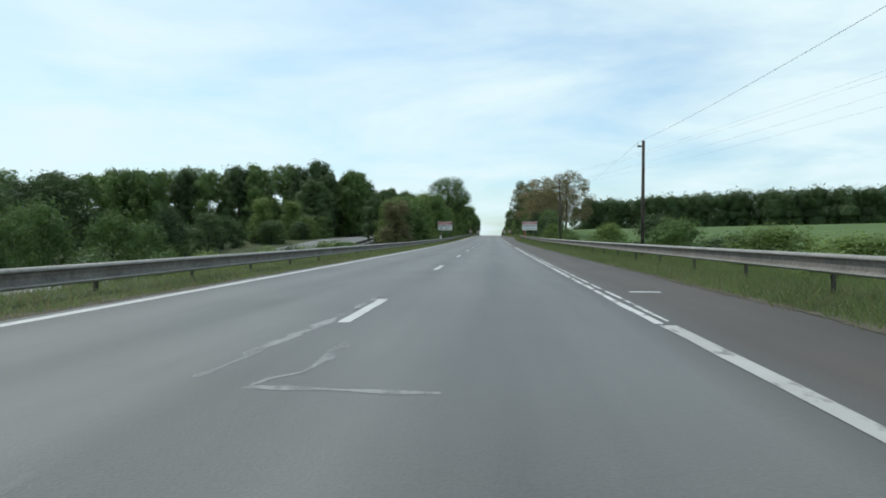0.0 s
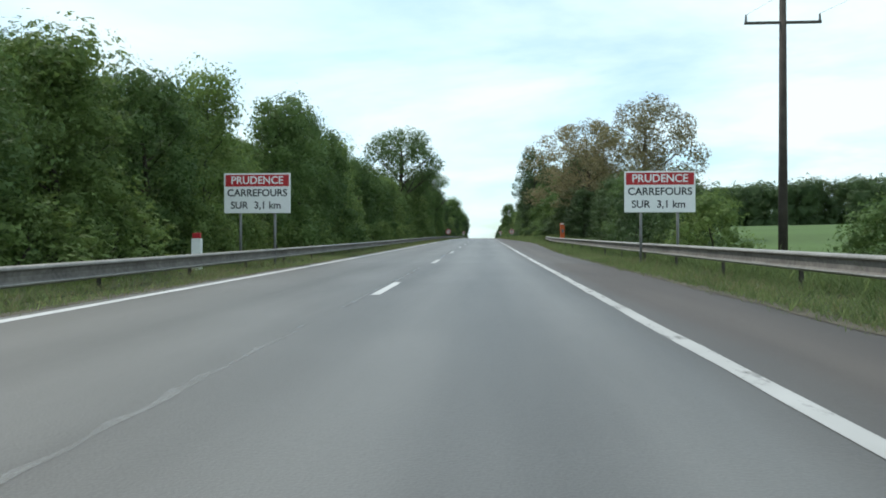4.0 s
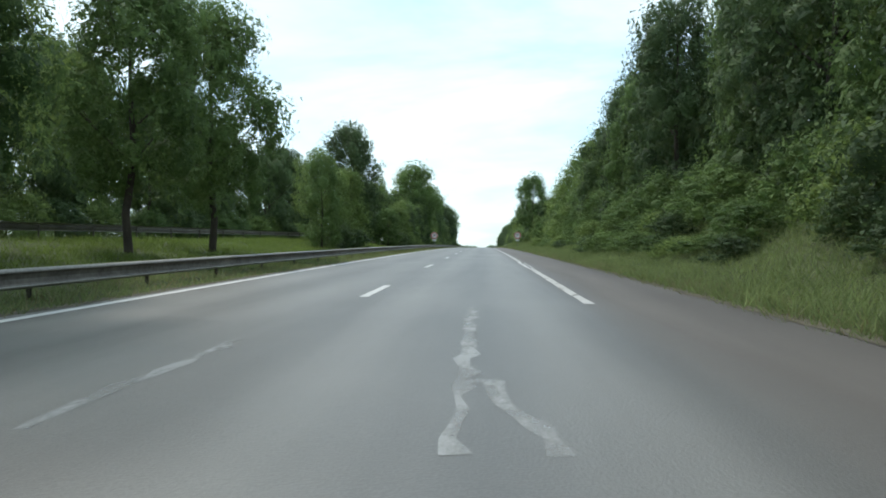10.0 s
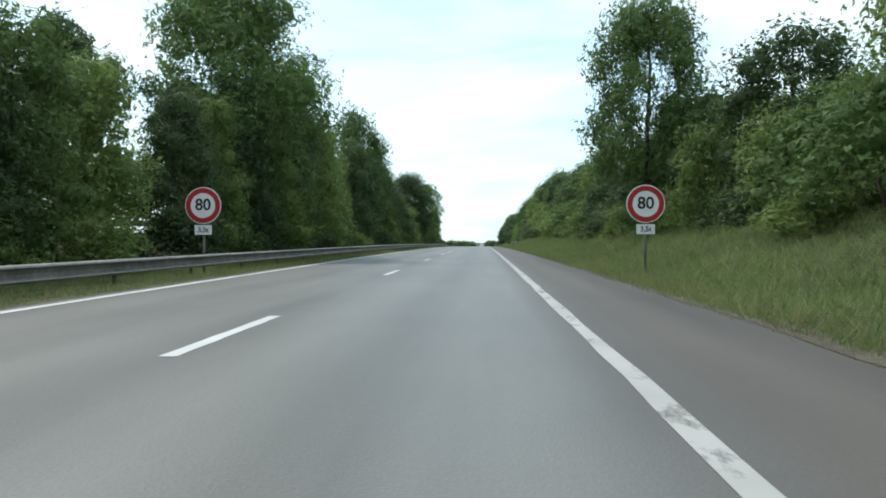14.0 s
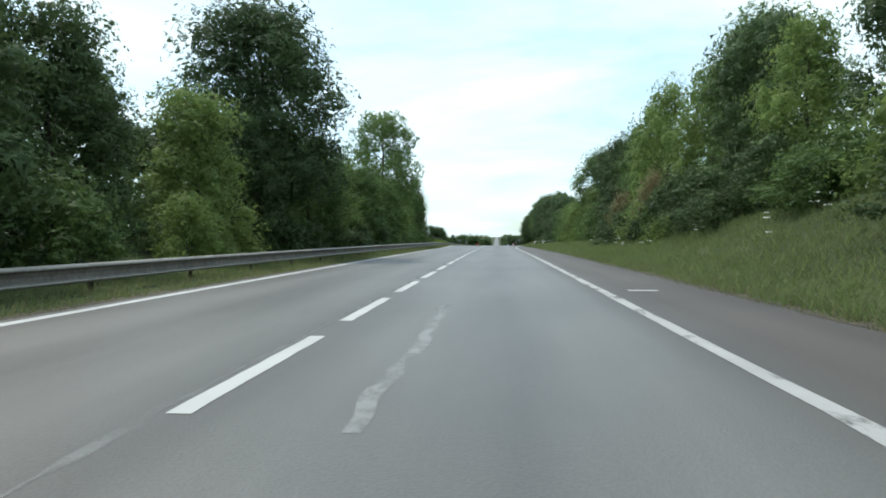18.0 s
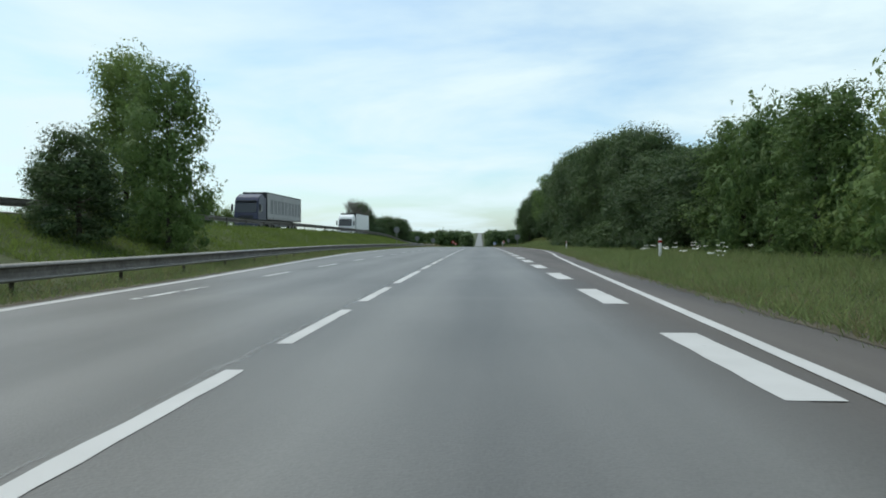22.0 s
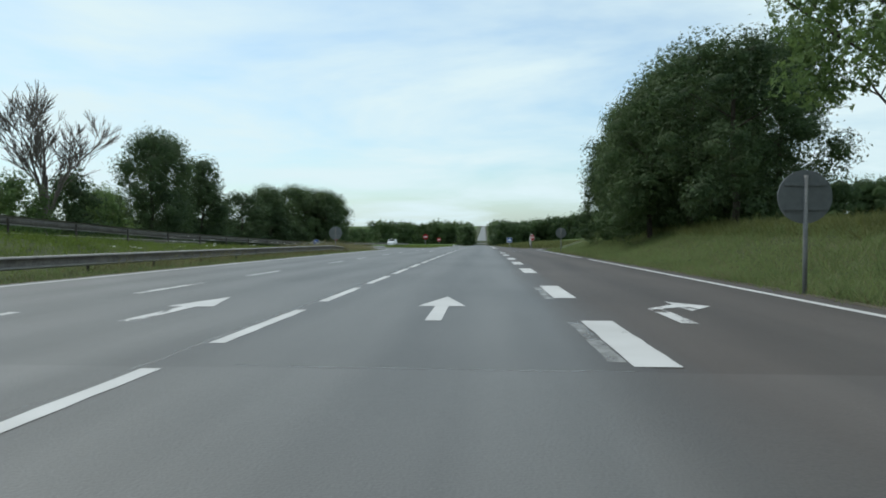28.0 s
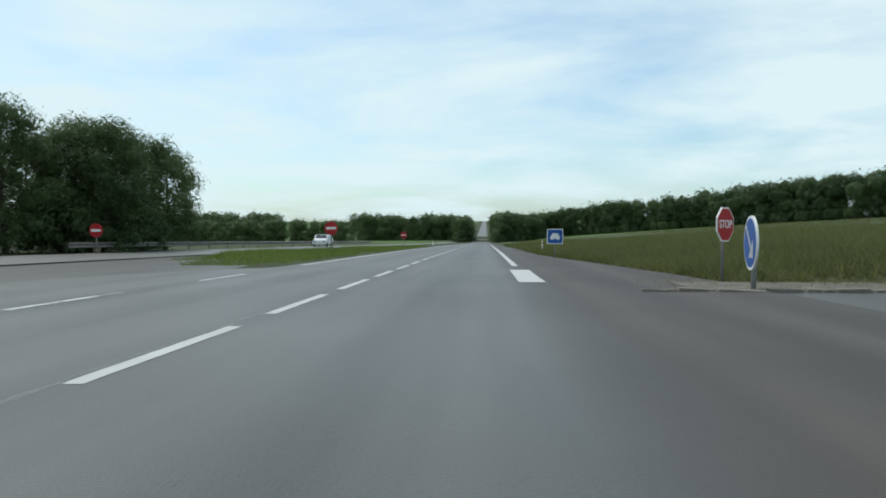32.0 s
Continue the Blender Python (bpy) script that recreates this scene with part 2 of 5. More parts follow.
DRY_GRASS = leaf_material("dry_grass", (0.125, 0.12, 0.055), (0.31, 0.28, 0.15), 0.45)
LEAF = leaf_material("leaves", (0.052, 0.094, 0.03), (0.155, 0.235, 0.072), 0.4, 0.47)
LEAF_DARK = leaf_material("dark_leaves", (0.028, 0.052, 0.022), (0.105, 0.158, 0.06), 0.34, 0.47)
LEAF_LIGHT = leaf_material("light_leaves", (0.074, 0.12, 0.032), (0.235, 0.32, 0.098), 0.46, 0.47)
LEAF_BROWN = leaf_material("browned_leaves", (0.115, 0.11, 0.05), (0.32, 0.265, 0.145), 0.45, 0.47)
LEAF_OLIVE = leaf_material("olive_leaves", (0.062, 0.062, 0.03), (0.18, 0.165, 0.075), 0.34, 0.47)
BARK = material("bark", (0.055, 0.045, 0.035), 0.9, vary=0.25, scale=3, fine=25, bump=0.6)
DEADWOOD = material("dead_wood", (0.13, 0.115, 0.10), 0.9, vary=0.2, scale=3, fine=25, bump=0.4)
STEEL = material("galvanised_steel", (0.25, 0.235, 0.215), 0.55, 0.12, vary=0.16, scale=1.2, fine=14, bump=0.05)
SIGN_POST = material("sign_post_steel", (0.2, 0.2, 0.195), 0.6, 0.3, vary=0.15, scale=3, fine=30)
SHADED_GRIMY_STEEL = material("shaded_grimy_steel", (0.15, 0.137, 0.122), 0.75, 0.1, vary=0.25, scale=1.6, fine=12, bump=0.05)
POST_STEEL = material("dull_post_steel", (0.09, 0.08, 0.07), 0.7, 0.4, vary=0.2, scale=3, fine=30)
SIGN_WHITE = material("sign_white", (0.78, 0.78, 0.77), 0.45, vary=0.03, scale=1.5, fine=12, bump=0)
SIGN_RED = material("sign_red", (0.42, 0.025, 0.03), 0.45, vary=0.06, scale=1.5, fine=12, bump=0)
SIGN_BLUE = material("sign_blue", (0.02, 0.09, 0.34), 0.45, vary=0.06, scale=1.5, fine=12, bump=0)
SIGN_BLACK = material("sign_black", (0.02, 0.02, 0.022), 0.5, vary=0.05, scale=2, fine=12, bump=0)
SIGN_BACK = material("sign_back", (0.16, 0.17, 0.17), 0.55, 0.3, vary=0.08, scale=2, fine=12, bump=0)
ORANGE = material("orange_paint", (0.56, 0.11, 0.03), 0.5, vary=0.1, scale=2, fine=18, bump=0.05)
WOOD_POLE = material("pole_wood", (0.06, 0.05, 0.042), 0.9, vary=0.25, scale=2, fine=30, bump=0.4)
WIRE = material("cable", (0.05, 0.05, 0.055), 0.6, vary=0.05, bump=0)
SOIL = material("verge_soil", (0.082, 0.072, 0.052), 0.95, vary=0.3, scale=1.2, fine=14, bump=0.8)
CONCRETE = material("kerb_concrete", (0.2, 0.18, 0.15), 0.9, vary=0.2, scale=2, fine=25, bump=0.4)
TRUCK_WHITE = material("white_lorry_paint", (0.72, 0.73, 0.74), 0.35, vary=0.03, scale=1, fine=8, bump=0, spec=0.5)
TRUCK_NAVY = material("dark_blue_lorry_paint", (0.03, 0.036, 0.075), 0.35, vary=0.05, scale=1, fine=8, bump=0, spec=0.5)
CURTAIN = material("pale_grey_curtain", (0.42, 0.42, 0.41), 0.7, vary=0.06, scale=0.8, fine=6, bump=0.15)
TRUCK_DARK = material("dark_plastic", (0.025, 0.027, 0.03), 0.5, vary=0.1, bump=0.05)
TYRE = material("tyre_rubber", (0.022, 0.022, 0.022), 0.85, vary=0.1, bump=0.1)
GLASS = material("dark_glass", (0.012, 0.016, 0.02), 0.06, vary=0.05, bump=0, spec=0.7)
LAMP_RED = material("red_lens", (0.35, 0.02, 0.02), 0.25, vary=0.05, bump=0)


# ---------------------------------------------------------------- mesh helpers
def mesh_object(name, verts, faces, mat, parent=None, label="", smooth=False):
    me = bpy.data.meshes.new(name)
    me.from_pydata([tuple(v) for v in verts], [], [tuple(f) for f in faces])
    me.materials.append(mat)
    if smooth:
        me.polygons.foreach_set("use_smooth", [True] * len(me.polygons))
    ob = new(name, me)
    if parent is not None:
        ob.parent = parent
    if label:
        ob["label"] = label
    return ob


def part(name, bm, mat, parent=None, label="", smooth=False):
    """Links a bmesh as one mesh object under a thing or a part."""
    me = bpy.data.meshes.new(name)
    bm.to_mesh(me)
    bm.free()
    me.materials.append(mat)
    if smooth:
        me.polygons.foreach_set("use_smooth", [True] * len(me.polygons))
    ob = new(name, me)
    if parent is not None:
        ob.parent = parent
    if label:
        ob["label"] = label
    return ob


def box(bm, cx, cy, cz, sx, sy, sz, bevel=0.0):
    """A box with softened edges, added to bm."""
    r = bmesh.ops.create_cube(bm, size=1.0, matrix=Matrix.Translation((cx, cy, cz)) @ Matrix.Diagonal((sx, sy, sz, 1)))
    if bevel:
        edges = list({e for v in r["verts"] for e in v.link_edges})
        bmesh.ops.bevel(bm, geom=edges, offset=bevel, segments=2, affect="EDGES", profile=0.7)
    return bm


def tube(bm, a, b, r0, r1, sides=8):
    """A tapered round bar from a to b, closed at both ends."""
    a, b = Vector(a), Vector(b)
    d = b - a
    q = d.to_track_quat("Z", "Y").to_matrix().to_4x4()
    bmesh.ops.create_cone(bm, cap_ends=True, segments=sides, radius1=r0, radius2=r1, depth=d.length,
                          matrix=Matrix.Translation((a + b) / 2) @ q)
    return bm


def extrude_profile(bm, pts, y0, y1):
    """A closed profile in x, z drawn out along y."""
    lo = [bm.verts.new((x, y0, z)) for x, z in pts]
    hi = [bm.verts.new((x, y1, z)) for x, z in pts]
    n = len(pts)
    for i in range(n):
        bm.faces.new((lo[i], lo[(i + 1) % n], hi[(i + 1) % n], hi[i]))
    bm.faces.new(lo[::-1])
    bm.faces.new(hi)
    return bm


def shift(data, m):
    """A second object on the same mesh, placed by m."""
    ob = new(data.name.split(".")[0], data)
    ob.matrix_basis = m
    return ob


# ---------------------------------------------------------------- the lie of the land
SLOPE_S = np.array([-300, 0, 60, 130, 170, 300, 450, 560, 700, 850, 1000, 1200, 2600.0])
SLOPE_D = np.array([0.7, 0.9, 1.1, 1.5, 1.5, 1.0, 0.35, -0.3, -0.9, -1.1, -0.6, 1.2, 1.2])
_s = np.arange(-300, 2600.5, 1.0)
_z = np.concatenate([[0], np.cumsum(np.radians(np.interp(_s[:-1] + 0.5, SLOPE_S, SLOPE_D)))])
_z -= np.interp(0, _s, _z)


def Z(s):
    """Height of the road."""
    return float(np.interp(s, _s, _z))


def slope_deg(s):
    return float(np.interp(s, SLOPE_S, SLOPE_D))


def table(s, *pairs):
    return float(np.interp(s, [p[0] for p in pairs], [p[1] for p in pairs]))


def left_line(s):
    return table(s, (455, -3.82), (485, -5.0), (515, -7.1), (535, -7.4), (660, -7.35), (667, -3.95), (710, -3.82))


def right_line(s):
    return table(s, (200, 3.72), (260, 3.75), (340, 3.75), (400, 3.72), (455, 3.72), (472, 4.3), (494, 5.35), (507, 6.1), (516, 6.8), (531, 7.6), (650, 7.7), (662, 3.85), (700, 3.8))


def right_edge(s):
    return table(s, (125, 5.85), (150, 6.8), (163, 7.2), (178, 6.8), (200, 6.0), (215, 5.85), (440, 5.85), (475, 5.5), (495, 6.1), (515, 7.4), (531, 8.2), (660, 8.2), (685, 6.0), (740, 5.6))


def mouth(s):
    """Outer edge of the paving where the side road joins on the right."""
    return table(s, (645.5, 8.2), (650, 8.9), (655.5, 10.2), (656.4, 13.5), (662, 13.5))


def left_edge(s):
    return left_line(s) - 0.35


def other_road(s):
    """Centre and height (over this road) of the other carriageway."""
    return table(s, (40, -17.5), (120, -20), (250, -21), (520, -21), (580, -19.5), (660, -18.5), (760, -15)), \
        table(s, (0, -1.5), (55, -1.3), (75, -0.5), (100, 0.4), (250, 1.1), (420, 1.6), (500, 1.9), (560, 1.9), (588, 1.6), (612, 0.7), (642, 0.05), (900, 0.0))


def island_edge(s):
    """Left side of the grass nose beyond the gap in the median."""
    return table(s, (666, -4.2), (670, -8.2), (684, -13.2), (704, -15.5))


def on_island(x, s):
    return 666.5 < s < 690 and island_edge(s) < x < -4.1


def smooth(u):
    u = min(1.0, max(0.0, u))
    return u * u * (3 - 2 * u)


def over(x, s):
    """Height of the ground over the road's, before small bumps."""
    if left_edge(s) <= x <= right_edge(s):
        return -0.07
    if x > 0:
        d = x - right_edge(s)
        bank = table(s, (150, -0.2), (190, 0.9), (240, 1.7), (330, 1.8), (400, 2.6), (410, 2.1), (422, 1.0), (450, 0.7), (480, 0.4), (580, 0.5), (600, 1.5), (636, 1.6), (648, 1.6), (660, 0.5), (720, 0.6), (900, 0.5))
        z = -0.03 + bank * smooth((d - 0.8) / 6.0) + 0.03 * min(d, 1.5)
        if d > 7:
            z += table(s, (120, 0.032), (200, 0.02), (500, 0.015), (630, 0.03), (680, 0.05), (900, 0.075), (1100, 0.09), (1300, 0.09)) * (min(d, 150) - 7) * smooth((d - 7) / 20)
        if 641 < s < 663:
            k = smooth((s - 643.5) / 2) * (1 - smooth((s - 657.5) / 1.5)) * (1 - smooth((x - mouth(s)) / 1.6))
            z = z * (1 - k) - 0.07 * k
        return z
    d = left_edge(s) - x
    cx, cz = other_road(s)
    near = cx + 4.6
    if x > near:
        a = max(0.1, left_edge(s) - 2.4 - near)
        u = smooth((d - 2.4) / a)
        sag = table(s, (60, -0.9), (110, -0.2), (300, 0.0)) * math.sin(math.pi * u)
        z = -0.04 + 0.05 * min(d, 1.2) + (cz - 0.08) * u + sag
    elif x > cx - 4.6:
        z = cz - 0.09
    else:
        e = cx - 4.6 - x
        z = cz - 0.09 + table(s, (0, -0.06), (150, -0.03), (300, 0.02), (900, 0.0)) * e * smooth(e / 12)
    if on_island(x, s):
        z += 0.1
    elif 640 < s < 684 and x > -60:
        k = smooth((s - 640) / 6) * (1 - smooth((s - 678) / 5))
        z = z * (1 - k) - 0.07 * k
    return z


def ground_z(x, s):
    return Z(s) + over(x, s)


XS = sorted({-700, -450, -300, -200, -150, -110, -85, -65, -52, -44, -38, -34, -31, *np.arange(-29, -9, 1.0), *np.arange(-9, 14, 0.5),
             *np.arange(14, 24, 1.0), 26, 30, 36, 44, 56, 75, 100, 140, 200, 300, 450, 700})
SS = sorted({-150, -100, -70, *np.arange(-50, 760, 3.0), *np.arange(770, 1000, 15.0), *np.arange(1000, 2001, 100.0), 2250, 2500})


def build_ground():
    verts, faces, mats = [], [], []
    nx = len(XS)
    for s in SS:
        for x in XS:
            z = ground_z(x, s)
            if abs(x) > 9 or s > 700:
                z += 0.12 * noise.noise((x * 0.35, s * 0.35, 0)) * min(1.0, (abs(x) - 8) / 6 if abs(x) > 8 else 0)
            if abs(x) > 60:
                z += (abs(x) - 60) * 0.008 * noise.noise((x * 0.004, s * 0.004, 3))
            verts.append((x, s, z))
    for j in range(len(SS) - 1):
        for i in range(nx - 1):
            a = j * nx + i
            faces.append((a, a + 1, a + nx + 1, a + nx))
            xm, sm = (XS[i] + XS[i + 1]) / 2, (SS[j] + SS[j + 1]) / 2
            mats.append(2 if xm > 9.5 and 590 < sm < 900 else 1 if (xm > 14 and sm < 420) or xm < -60 or (sm > 900 and abs(xm) > 15) else 0)
    ob = mesh_object("ground", verts, faces, GRASS_GROUND, smooth=True)
    ob.data.materials.append(FIELD)
    ob.data.materials.append(MEADOW_GROUND)
    ob.data.polygons.foreach_set("material_index", mats)
    return tagged(ob, "grassy verges and green farm fields rolling to the horizon", "ground", kind="structure")


ground = build_ground()


def strip(name, mat, s0, s1, left, right, lift=0.0, step=3.0, parent=None, thick=0.0):
    """A band of paving that follows the land between two edges given as functions of s."""
    n = max(1, int(math.ceil((s1 - s0) / step)))
    verts, faces = [], []
    for i in range(n + 1):
        s = s0 + (s1 - s0) * i / n
        a, b = left(s), right(s)
        for k in range(5):
            x = a + (b - a) * k / 4
            verts.append((x, s, Z(s) + lift))
    for i in range(n):
        for k in range(4):
            v = i * 5 + k
            faces.append((v, v + 1, v + 6, v + 5))
    return mesh_object(name, verts, faces, mat, parent)


road = strip("road", ASPHALT, 112, 480, left_edge, lambda s: 3.84)
tagged(road, "worn grey asphalt carriageway with white lane markings", "road", kind="structure")
old_road = strip("road", ASPHALT_OLD, -120, 112, left_edge, lambda s: 3.84)
tagged(old_road, "older patched asphalt carriageway with pale crack seals", "road", kind="structure")
newer_road = strip("road", ASPHALT_DARK, 480, 581.8, left_edge, lambda s: 3.84)
tagged(newer_road, "darker asphalt carriageway widening towards the junction", "road", kind="structure")
junction_road = strip("road", ASPHALT_JUNCTION, 581.8, 1000, left_edge, lambda s: 3.84 if s < 660 else right_edge(s))
tagged(junction_road, "dark worn asphalt of the carriageway through the junction", "road", kind="structure")
far_road = strip("road", ASPHALT, 1000, 2500, lambda s: -3.9, lambda s: 5.0, step=25)
tagged(far_road, "distant grey road climbing the far hill", "road", kind="structure")
shoulder = strip("shoulder", ASPHALT, 112, 480, lambda s: 3.84, right_edge, lift=-0.004)
old_shoulder = strip("shoulder", ASPHALT_OLD, -120, 112, lambda s: 3.84, right_edge, lift=-0.004)
tagged(old_shoulder, "dark brownish asphalt hard shoulder beside the field", "shoulder", kind="structure")
turning_lane = strip("shoulder", ASPHALT_DARK, 480, 581.8, lambda s: 3.84, right_edge, lift=-0.004)
slip_lane = strip("shoulder", ASPHALT_JUNCTION, 581.8, 664, lambda s: 3.84, right_edge, lift=-0.004)
tagged(slip_lane, "dark cracked asphalt of the lane leaving at the junction", "road", kind="structure")
tagged(turning_lane, "dark brownish asphalt of the turning lane", "road", kind="structure")
tagged(shoulder, "darker asphalt hard shoulder beside the carriageway", "shoulder", kind="structure")


def build_other_road():
    verts, faces = [], []
    ss = list(np.arange(-60, 1001, 4.0))
    for s in ss:
        c, h = other_road(s)
        for x in (-4.4, -2, 0, 2, 4.4):
            verts.append((c + x, s, Z(s) + h))
    for i in range(len(ss) - 1):
        for k in range(4):
            v = i * 5 + k
            faces.append((v, v + 1, v + 6, v + 5))
    ob = mesh_object("road", verts, faces, ASPHALT)
    return tagged(ob, "opposite asphalt carriageway beyond the wooded median", "road", kind="structure")


opposite = build_other_road()
# paving of the junction: the turning on the left and the side road on the right
crossing = strip("road", SHOULDER, 650, 680, lambda s: -14.2 if s > 654 else -9.4 - (s - 650) * 1.2, lambda s: min(left_edge(s) + 0.15, island_edge(s) + 0.3), lift=-0.006, step=1.5)
tagged(crossing, "asphalt of the junction crossing the median", "road", kind="structure")
side_left = strip("road", SHOULDER, 650, 676, lambda s: -60, lambda s: -22.7, lift=-0.01)
tagged(side_left, "asphalt side road leaving the junction", "road", kind="structure")
side_right = strip("road", SHOULDER, 645, 657.4, lambda s: right_edge(s) - 0.1, mouth, lift=-0.01, step=1.0)
tagged(side_right, "asphalt side road leaving the junction", "road", kind="structure")


# ---------------------------------------------------------------- road markings
def on_road(s, x=0.0, lift=0.004, yaw=0.0):
    return Matrix.Translation((x, s, Z(s) + lift)) @ Euler((radians(slope_deg(s)), 0, radians(yaw))).to_matrix().to_4x4()


def dash_mesh(name, length, width, mat, seed):
    """A thin painted bar with slightly ragged edges; its near end lies at y = 0."""
    rnd = random.Random(seed)
    n = max(3, int(length / 0.3))
    bm = bmesh.new()
    rows = []
    for i in range(n + 1):
        y = length * i / n
        a = -width / 2 + rnd.uniform(-0.008, 0.008)
        b = width / 2 + rnd.uniform(-0.008, 0.008)
        rows.append((bm.verts.new((a, y, 0)), bm.verts.new((b, y, 0))))
    for p, q in zip(rows, rows[1:]):
        bm.faces.new((p[0], p[1], q[1], q[0]))
    me = bpy.data.meshes.new(name)
    bm.to_mesh(me)
    bm.free()
    me.materials.append(mat)
    return me


LANE_DASH = [dash_mesh("lane_dash", 3.05, 0.155, PAINT, i) for i in range(4)]
WIDE_DASH = [dash_mesh("wide_dash", 3.0, 0.38, PAINT, i + 9) for i in range(4)]
OLD_DASH = [dash_mesh("lane_dash", 3.0, 0.16, OLD_PAINT, i + 20) for i in range(4)]


def dashes(meshes, x, s0, s1, period):
    i, s = 0, s0
    while s < s1:
        at = s - 1.5 if 629 < s < 632 else s - 1.7 if 484 < s < 504 and meshes is LANE_DASH else s
        ob = shift(meshes[i % len(meshes)], on_road(at, x if not callable(x) else x(s)))
        ob.parent = road
        i, s = i + 1, s + period


dashes(LANE_DASH, 0.0, 7.98 - 26, 350, 13.0)
dashes(LANE_DASH, 0.0, 366.34 - 3 * 4.333, 800, 4.333)
for k, s in enumerate((472.6, 478.8, 485, 491.2, 497, 502.3, 507.8, 514, 520.8, 529.7, 535.8, 542.3, 548.8, 555.3, 561.8, 568.3, 575, 582.0, 588.2, 596.7, 603.4, 609.8, 618.3, 625)):
    shift(WIDE_DASH[k % 4], on_road(s, 3.89)).parent = road
for s in (568.6, 575.2, 582.2, 588.0):           # older bars half covered by the newer ones
    shift(dash_mesh("wide_dash", 2.7, 0.14, SEAL, int(s)), on_road(s, 3.61, 0.003)).parent = road
for k, s in enumerate((466.3, 472.7, 479.1, 485.5, 491.9, 498.3, 504.7, 511.1, 517.5, 523.9, 530.3, 536.7, 543.0, 549.4, 555.8, 562.2, 569.0, 576.0, 582.5, 588.7, 594.6, 604.0, 610.2, 619.0, 627.0, 640.0, 646.0, 652.5, 659.0)):
    shift(OLD_DASH[k % 4], on_road(s, -3.75)).parent = road


def painted_line(name, x_of, s0, s1, width, mat, lift=0.004, ragged=0.006, seed=3):
    rnd = random.Random(seed)
    verts, faces = [], []
    n = int((s1 - s0) / 1.0)
    for i in range(n + 1):
        s = s0 + (s1 - s0) * i / n
        x = x_of(s)
        verts.append((x - width / 2 + rnd.uniform(-ragged, ragged), s, Z(s) + lift))
        verts.append((x + width / 2 + rnd.uniform(-ragged, ragged), s, Z(s) + lift))
    for i in range(n):
        v = 2 * i
        faces.append((v, v + 1, v + 3, v + 2))
    return mesh_object(name, verts, faces, mat, road)


painted_line("edge_line", left_line, -60, 648, 0.2, PAINT)
painted_line("edge_line", lambda s: -3.82, 668, 900, 0.2, PAINT)
# the right-hand edge line is laid in long bars with short gaps between them
EDGE_GAPS = [-60, 8, 43.8, 71.4, 111, 137, 163, 203, 217.5, 241.5, 248, 267, 296, 330, 365, 431, 459.5]
LOST = {43.8: (0.0, 8.6), 217.5: (10.2, 0.0)}          # ends of bars that have worn away
for a, b in zip(EDGE_GAPS, EDGE_GAPS[1:]):
    lost = LOST.get(a, (0.0, 0.0))
    a, b = a + lost[0], b - lost[1]
    if int(a) in (8, 241):                   # worn down to two thin stripes
        painted_line("edge_line", lambda s: right_line(s) - 0.07, a + 0.07, b - 0.07, 0.1, WORN_PAINT, ragged=0.018, seed=int(a) + 60)
        painted_line("edge_line", lambda s: right_line(s) + 0.1, a + 0.3, b - 0.9, 0.055, WORN_PAINT, ragged=0.014, seed=int(a) + 61)
        continue
    painted_line("edge_line", right_line, a + 0.07, b - 0.07, 0.172, WORN_PAINT if int(a) in (8, 43, 111) else EDGE_PAINT, ragged=0.016, seed=int(a) + 70)
painted_line("edge_line", right_line, 460.5, 611, 0.16, PAINT, seed=5)
painted_line("edge_line", right_line, 613.5, 646, 0.16, PAINT, seed=6)
painted_line("edge_line", lambda s: 3.85, 668, 900, 0.22, PAINT, seed=7)
painted_line("edge_block", lambda s: 3.85, 659, 665, 0.6, PAINT, seed=8)


def seal(*points, width=0.12, mat=SEAL, name="crack_seal"):
    """A wandering band of pale crack sealant through the given (x, s) points."""
    rnd = random.Random(int(points[0][1] * 10))
    fine = []
    for (xa, sa), (xb, sb) in zip(points, points[1:]):
        n = max(2, int(math.hypot(xb - xa, sb - sa) / 0.25))
        fine += [(xa + (xb - xa) * i / n + rnd.uniform(-0.4, 0.4) * width, sa + (sb - sa) * i / n + rnd.uniform(-0.4, 0.4) * width) for i in range(n)]
    fine.append(points[-1])
    verts, faces = [], []
    for i, (x, s) in enumerate(fine):
        a, c = fine[max(0, i - 1)], fine[min(len(fine) - 1, i + 1)]
        dx, ds = c[0] - a[0], c[1] - a[1]
        ln = math.hypot(dx, ds) or 1.0
        w = width * rnd.uniform(0.3, 1.5) / 2
        px, ps = -ds / ln * w, dx / ln * w
        verts += [(x + px, s + ps, Z(s + ps) + 0.003), (x - px, s - ps, Z(s - ps) + 0.003)]
    for i in range(len(fine) - 1):
        faces.append((2 * i, 2 * i + 1, 2 * i + 3, 2 * i + 2))
    mesh_object(name, verts, faces, mat, road)


